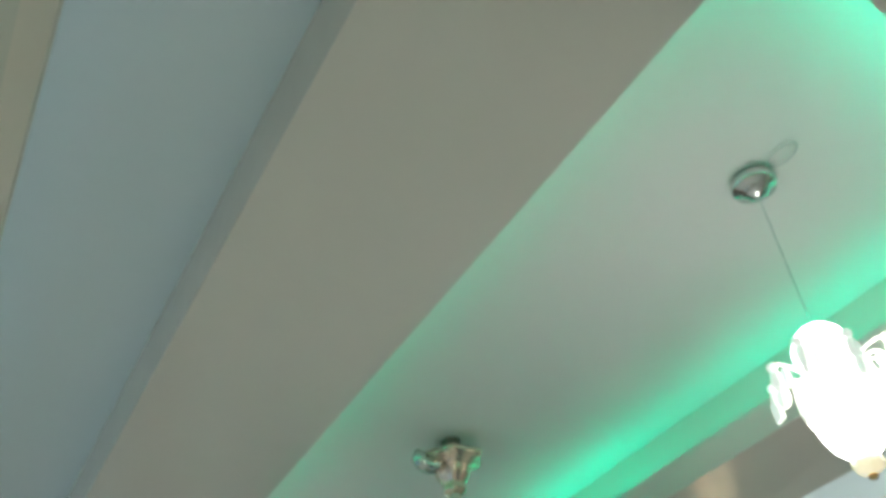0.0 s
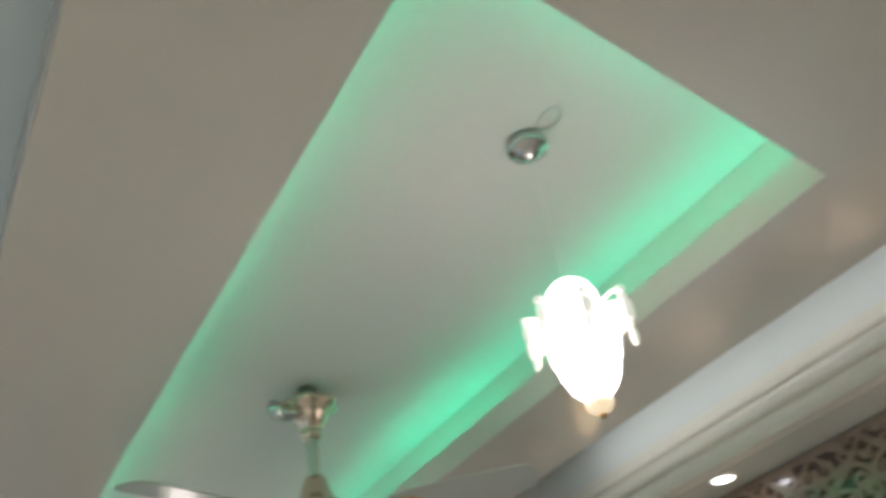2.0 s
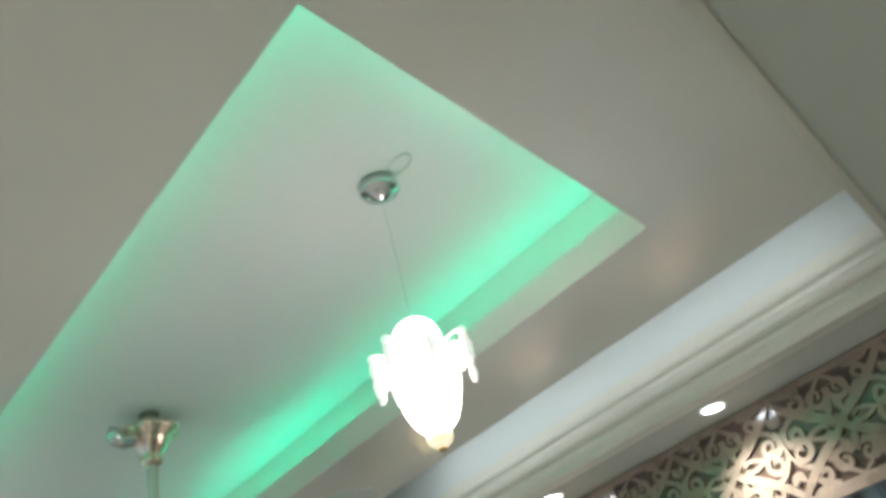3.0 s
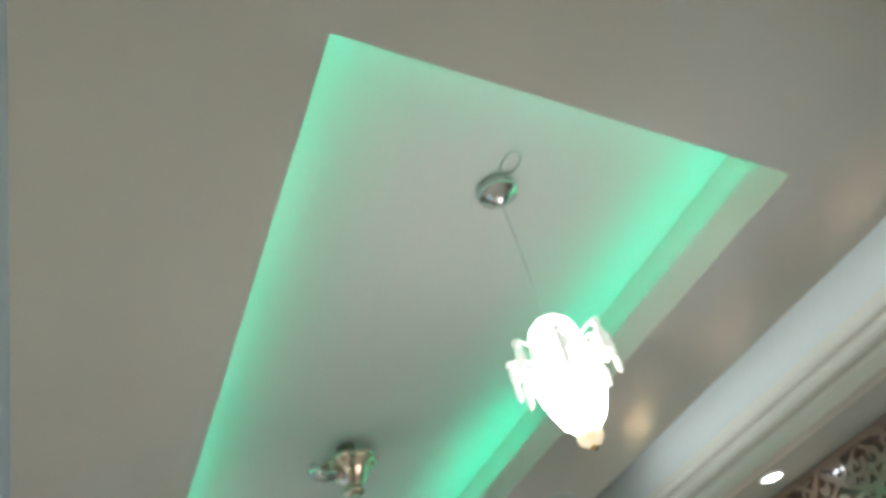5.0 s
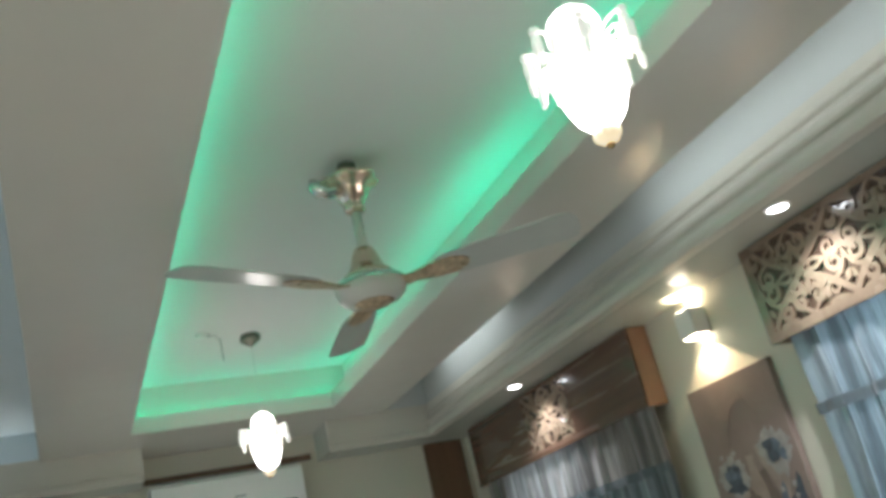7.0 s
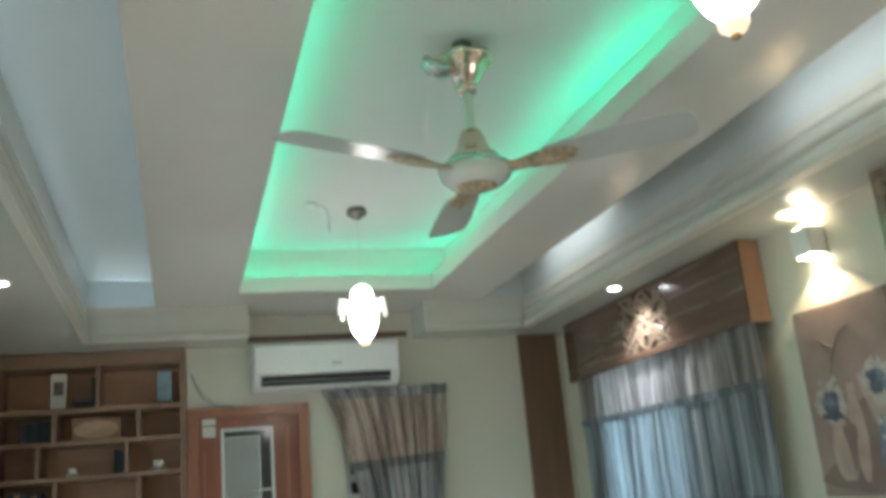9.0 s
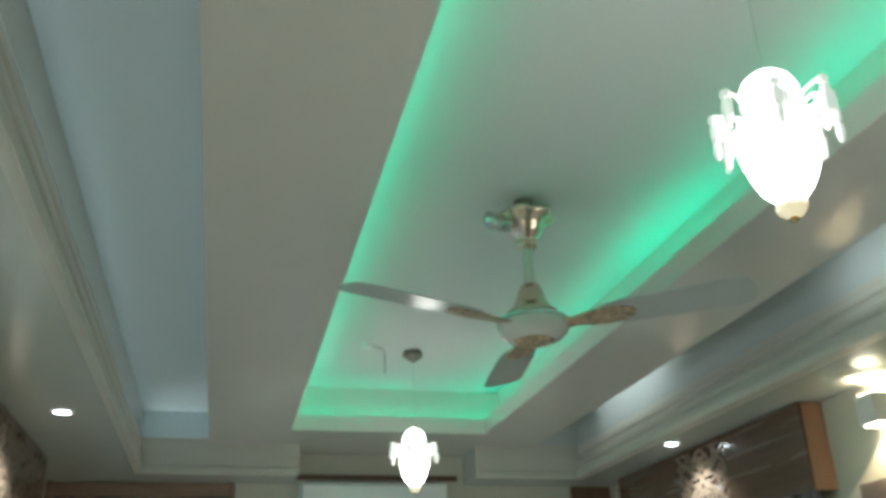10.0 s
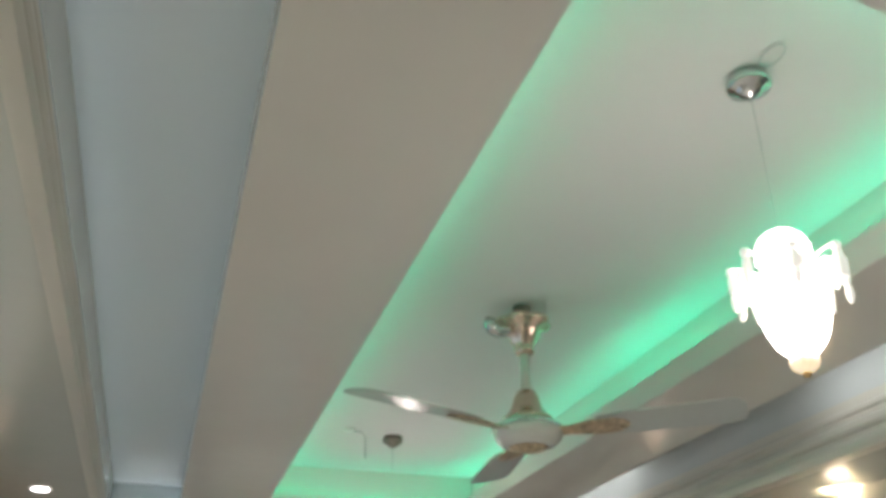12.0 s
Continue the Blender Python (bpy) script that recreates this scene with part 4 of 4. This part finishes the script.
part("lock_plate", boxed(0.175, 0.245, -0.034, -0.026, 1.43, 1.50, bevel=0.003), metal_white, leaf, "pale lock plate")
part("handle", tube(bmesh.new(), [(0.215, -0.03, 1.10), (0.215, -0.07, 1.10), (0.13, -0.075, 1.10)], 0.009, 10), chrome, leaf, "lever handle", True)

# ---- built-in shelf ----
sh = thing("bookcase", ((XL + NX) / 2, YF, 0), "brown built-in open bookcase with staggered compartments, half full", "bookcase")
ox = (XL + NX) / 2
sx0, sx1 = XL + 0.004 - ox, NX - 0.004 - ox
F0, F1 = -0.012, WALK - YF - 0.006
part("back_board", boxed(sx0, sx1, F1 - 0.012, F1, 0, 2.50), wood_back, sh, "tan back board")
part("side_board", boxed(sx1 - 0.035, sx1, F0, F1 - 0.013, 0, 2.50, bevel=0.002), wood_shelf, sh)
part("side_board", boxed(sx0, sx0 + 0.035, F0, F1 - 0.013, 0, 2.50, bevel=0.002), wood_shelf, sh)
part("top_board", boxed(sx0 + 0.036, sx1 - 0.036, F0, F1 - 0.013, 2.408, 2.484, bevel=0.002), wood_shelf, sh)
LV = [2.156, 1.972, 1.773, 1.549, 1.32, 1.08, 0.80, 0.45, 0.10]
for z in LV:
    part("shelf", boxed(sx0 + 0.036, sx1 - 0.036, F0 + 0.004, F1 - 0.013, z - 0.012, z + 0.012, bevel=0.001), wood_shelf, sh)
UP = [(-1.386, 2.168, 2.407), (-1.16, 1.984, 2.143), (-1.617, 1.984, 2.143), (-1.226, 1.785, 1.959), (-1.70, 1.785, 1.959), (-1.158, 1.561, 1.760), (-1.606, 1.561, 1.760),
      (-1.30, 1.332, 1.536), (-1.16, 1.092, 1.307), (-1.55, 0.812, 1.067)]
for x, z0, z1 in UP:
    part("divider", boxed(x - 0.011 - ox, x + 0.011 - ox, F0 + 0.004, F1 - 0.014, z0 + 0.001, z1 - 0.001), wood_shelf, sh)


def book_row(x, z, n, h, mats, label, lean=0):
    y = YF + 0.08
    for i in range(n):
        w = random.uniform(0.018, 0.035)
        hh = h * random.uniform(0.85, 1.0)
        m = mats[i % len(mats)]
        bk = thing("book", (x + w / 2, y, z), label, "book", "books in the bookcase")
        part("cover", boxed(-w / 2, w / 2, 0, 0.15, 0, hh, bevel=0.002), m, bk)
        part("pages", boxed(-w / 2 + 0.003, w / 2 - 0.003, 0.004, 0.152, hh + 0.0002, hh + 0.001), paper_white, bk)
        x += w + 0.001


pf = thing("picture_frame", (-1.605, YF + 0.06, 2.1685), "pale upright picture frame standing on the shelf", "picture frame")
part("frame", boxed(-0.042, 0.042, 0, 0.015, 0, 0.215, bevel=0.003), paper_white, pf)
part("picture", boxed(-0.028, 0.028, -0.002, -0.0003, 0.085, 0.165), shadow_paint, pf, "dark picture")
bx_ = thing("storage_box", (-1.475, YF + 0.10, 2.1685), "low black storage box on the shelf", "box")
part("body", boxed(-0.055, 0.055, 0, 0.14, 0, 0.055, bevel=0.004), black_plastic, bx_)
part("lid", boxed(-0.057, 0.057, -0.002, 0.142, 0.056, 0.066, bevel=0.002), grey_plastic, bx_)
book_row(-1.455 + 0.03, 2.1685, 1, 0.20, [book_dark], "tall black book standing upright")
fp = thing("framed_photo", (-1.40, YF + 0.10, 1.9845), "tan framed photo leaning in a shelf compartment", "photo frame")
part("frame", boxed(-0.135, 0.135, 0, 0.014, 0, 0.135, bevel=0.003), wood_orange, fp)
part("picture", lathe(bmesh.new(), [(0.030, -0.0005), (0.046, -0.001), (0.030, -0.0020)], 24), paper_tan, fp, "pale oval picture").matrix_local = pose(0, 0, 0.066, -90, 0, 0) @ Matrix.Diagonal((2.7, 1.15, 1.0, 1.0))
tr = thing("glass_award", (-1.015, YF + 0.07, 2.1685), "blue tinted glass award on a dark base", "award")
part("base", boxed(-0.048, 0.048, -0.02, 0.04, 0, 0.022, bevel=0.002), black_plastic, tr)
part("plate", prism(bmesh.new(), [(-0.042, 0.0), (0.042, 0.0), (0.042, 0.014), (-0.042, 0.014)], 0.0225, 0.205), award_glass, tr, "blue glass plate")
book_row(-1.80, 1.9845, 5, 0.14, [book_blue, book_dark], "dark cloth-bound book standing upright")
book_row(-1.30, 1.7855, 2, 0.15, [book_dark, book_blue], "dark cloth-bound book standing upright")
for x, z, s in ((-1.05, 1.7855, 1.0), (-1.40, 1.5615, 1.1), (-1.30, 1.5615, 0.8), (-1.02, 1.5615, 0.9), (-1.52, 1.7855, 0.8)):
    o = thing("ornament", (x, YF + 0.05, z), "small white porcelain ornament on a saucer", "ornament", "ornaments in the bookcase")
    part("saucer", lathe(bmesh.new(), [(0.03 * s, 0), (0.05 * s, 0.008), (0.052 * s, 0.011), (0.03 * s, 0.010)], 20), paper_white, o, smooth=True)
    part("cup", lathe(bmesh.new(), [(0.018 * s, 0.0105), (0.028 * s, 0.025), (0.030 * s, 0.045 * s + 0.01), (0.027 * s, 0.046 * s + 0.01)], 20), paper_white, o, smooth=True)
book_row(-1.86, 1.5615, 6, 0.16, [book_dark, wood_back, book_blue], "worn book standing upright")


# ---- wall sconce ----
SY = 2.985
sc = thing("wall_sconce", (XR, SY, 2.362), "white up-and-down wall sconce, lit warm", "wall sconce")
b = bmesh.new()
box(b, -0.090, -0.004, -0.055, 0.055, -0.058, 0.058, bevel=0.006)
part("body", b, white_plastic, sc)
part("mount", boxed(-0.004, 0, -0.03, 0.03, -0.03, 0.03), grey_plastic, sc)
for z0, z1 in ((0.0585, 0.062), (-0.062, -0.0585)):
    part("lens", boxed(-0.078, -0.016, -0.042, 0.042, z0, z1), sconce_lens, sc, "lit lens")
spot_lamp("sconce_lamp", pose(XR - 0.047, SY, 2.362 + 0.066, 180, 0, 0), SCONW * 0.95, WARM, 125, 0.25, 0.025)
spot_lamp("sconce_lamp", pose(XR - 0.047, SY, 2.362 - 0.066, 0, 0, 0), SCONW, WARM, 112, 0.06, 0.02)

# ---- picture between the windows ----
pa = thing("painting", (XR, 2.93, 1.362), "unframed taupe canvas painting of two vases with blue flowers", "painting")
PW, PH = 0.262, 0.742
part("canvas_panel", boxed(-0.030, -0.001, -PW, PW, 0, PH, bevel=0.003), canvas, pa)


def blot(name, mat, cy, cz, ry, rz, lift, seed, wob=0.15, n=26, label=""):
    """A thin raised patch of paint."""
    rr = random.Random(seed)
    ph = [rr.uniform(0, 6.3) for _ in range(3)]
    b = bmesh.new()
    v0, v1 = [], []
    for i in range(n):
        a = 2 * math.pi * i / n
        k = 1 + wob * (0.5 * math.sin(3 * a + ph[0]) + 0.35 * math.sin(5 * a + ph[1]) + 0.3 * math.sin(8 * a + ph[2]))
        v0.append(b.verts.new((-0.0300 - lift, cy + ry * k * math.cos(a), cz + rz * k * math.sin(a))))
        v1.append(b.verts.new((-0.0302, cy + ry * k * math.cos(a), cz + rz * k * math.sin(a))))
    b.faces.new(v0), b.faces.new(v1[::-1])
    for i in range(n):
        b.faces.new((v0[i], v0[(i + 1) % n], v1[(i + 1) % n], v1[i]))
    return part(name, b, mat, pa, label)


def vase(cy, z0, prof, mat, lift):
    b = bmesh.new()
    pts = [(cy + r, z0 + z) for r, z in prof] + [(cy - r, z0 + z) for r, z in reversed(prof)]
    v0 = [b.verts.new((-0.0300 - lift, y, z)) for y, z in pts]
    v1 = [b.verts.new((-0.0302, y, z)) for y, z in pts]
    b.faces.new(v0), b.faces.new(v1[::-1])
    for i in range(len(pts)):
        j = (i + 1) % len(pts)
        b.faces.new((v0[i], v0[j], v1[j], v1[i]))
    part("painted_vase", b, mat, pa, "beige painted vase")


blot("painted_ground", shadow_paint, 0.0, 0.075, 0.245, 0.065, 0.0006, 3, 0.12, 40, "dark painted table")
blot("painted_shade", shadow_paint, -0.04, 0.20, 0.05, 0.15, 0.0009, 5, 0.2)
vase(0.105, 0.06, [(0.03, 0.0), (0.055, 0.04), (0.062, 0.12), (0.045, 0.19), (0.026, 0.24), (0.034, 0.265)], vase_paint, 0.0016)
vase(0.01, 0.05, [(0.012, 0.0), (0.030, 0.06), (0.045, 0.16), (0.040, 0.25), (0.016, 0.33), (0.022, 0.37)], vase_paint, 0.0014)
vase(-0.125, 0.16, [(0.006, 0.0), (0.018, 0.06), (0.045, 0.15), (0.078, 0.22), (0.090, 0.29)], vase_paint, 0.0013)


def bloom(cy, cz, r, seed):
    """Pale petals in a loose ring, dark blue ones heaped in the middle."""
    rr = random.Random(seed)
    for k in range(11):
        a = 0.57 * k + rr.uniform(-0.15, 0.15)
        blot("painted_petal", pale_paint, cy + r * rr.uniform(0.5, 0.85) * math.cos(a), cz + r * rr.uniform(0.5, 0.9) * math.sin(a), r * rr.uniform(0.26, 0.50), r * rr.uniform(0.24, 0.46), 0.0020 + 0.00005 * k, seed * 50 + k, 0.35, 16, "pale painted petal")
    for k in range(10):
        a, q = rr.uniform(0, 6.28), r * rr.uniform(0.0, 0.62)
        blot("painted_petal", ink_paint if k % 3 else slate_paint, cy + q * math.cos(a), cz + q * math.sin(a), r * rr.uniform(0.22, 0.40), r * rr.uniform(0.22, 0.40), 0.0028 + 0.00006 * k, seed * 70 + k, 0.35, 16, "dark blue painted petal")


bloom(0.128, 0.362, 0.078, 8)
bloom(-0.147, 0.408, 0.084, 9)
blot("painted_vessel", slate_paint, -0.115, 0.17, 0.030, 0.10, 0.0020, 12, 0.4)
blot("painted_vessel", ink_paint, -0.19, 0.16, 0.046, 0.115, 0.0021, 13, 0.4)
blot("painted_shade", shadow_paint, 0.055, 0.20, 0.030, 0.10, 0.0019, 15, 0.4)
blot("painted_shade", ink_paint, 0.125, 0.315, 0.050, 0.030, 0.0036, 16, 0.4)
for i, (yy, zz) in enumerate(((-0.115, 0.262), (-0.185, 0.272), (-0.180, 0.228), (-0.118, 0.205), (-0.190, 0.178), (0.17, 0.44), (0.09, 0.445), (0.19, 0.375))):
    blot("painted_petal", pale_paint, yy, zz, 0.011, 0.011, 0.0036, 20 + i, 0.2, 12)
for i, (y0, z0, y1, z1) in enumerate(((0.10, 0.47, 0.03, 0.60), (0.03, 0.60, -0.04, 0.64), (0.05, 0.56, 0.12, 0.61), (-0.12, 0.55, -0.05, 0.66))):
    tw = bmesh.new()
    tube(tw, [(-0.0312, y0, z0), (-0.0312, (y0 + y1) / 2 + 0.01, (z0 + z1) / 2), (-0.0312, y1, z1)], 0.0014, 5)
    part("painted_twig", tw, shadow_paint, pa)

# ---- green plant below the picture ----
pl = thing("potted_plant", (XR - 0.22, 2.86, 0), "bushy green potted plant standing by the wall", "plant")
part("pot", lathe(bmesh.new(), [(0.10, 0.0), (0.13, 0.16), (0.15, 0.28), (0.16, 0.29), (0.16, 0.32), (0.14, 0.32), (0.13, 0.29)], 28), terracotta, pl, smooth=True)
part("stem", tube(bmesh.new(), [(0, 0, 0.28), (0.01, 0.01, 0.6), (0.0, 0.0, 1.12)], 0.014, 8, 0.6), wood_strip, pl, smooth=True)
rr = random.Random(4)
for i in range(90):
    a, el = rr.uniform(0, 6.283), rr.uniform(-0.1, 1.25)
    base = Vector((0, 0, rr.uniform(0.70, 1.10)))
    length, wid = rr.uniform(0.18, 0.30), rr.uniform(0.012, 0.022)
    dirn = Vector((math.cos(a) * math.cos(el), math.sin(a) * math.cos(el), math.sin(el)))
    side = dirn.cross(Vector((0, 0, 1))).normalized()
    b = bmesh.new()
    prev = None
    for k in range(7):
        t = k / 6
        c = base + dirn * (0.04 + length * t) - Vector((0, 0, 0.09 * t * t))
        if c.x > 0.19:
            c.x = 0.19
        ww = wid * math.sin(math.pi * (0.06 + 0.92 * t)) ** 0.8
        up = side.cross(dirn) * (0.25 * ww)
        row = [b.verts.new(c - side * ww + up), b.verts.new(c), b.verts.new(c + side * ww + up)]
        if prev:
            b.faces.new((prev[0], prev[1], row[1], row[0])), b.faces.new((prev[1], prev[2], row[2], row[1]))
        prev = row
    tube(b, [base, base + dirn * 0.05], 0.003, 5)
    part("leaf", b, leaf_green, pl, smooth=True)
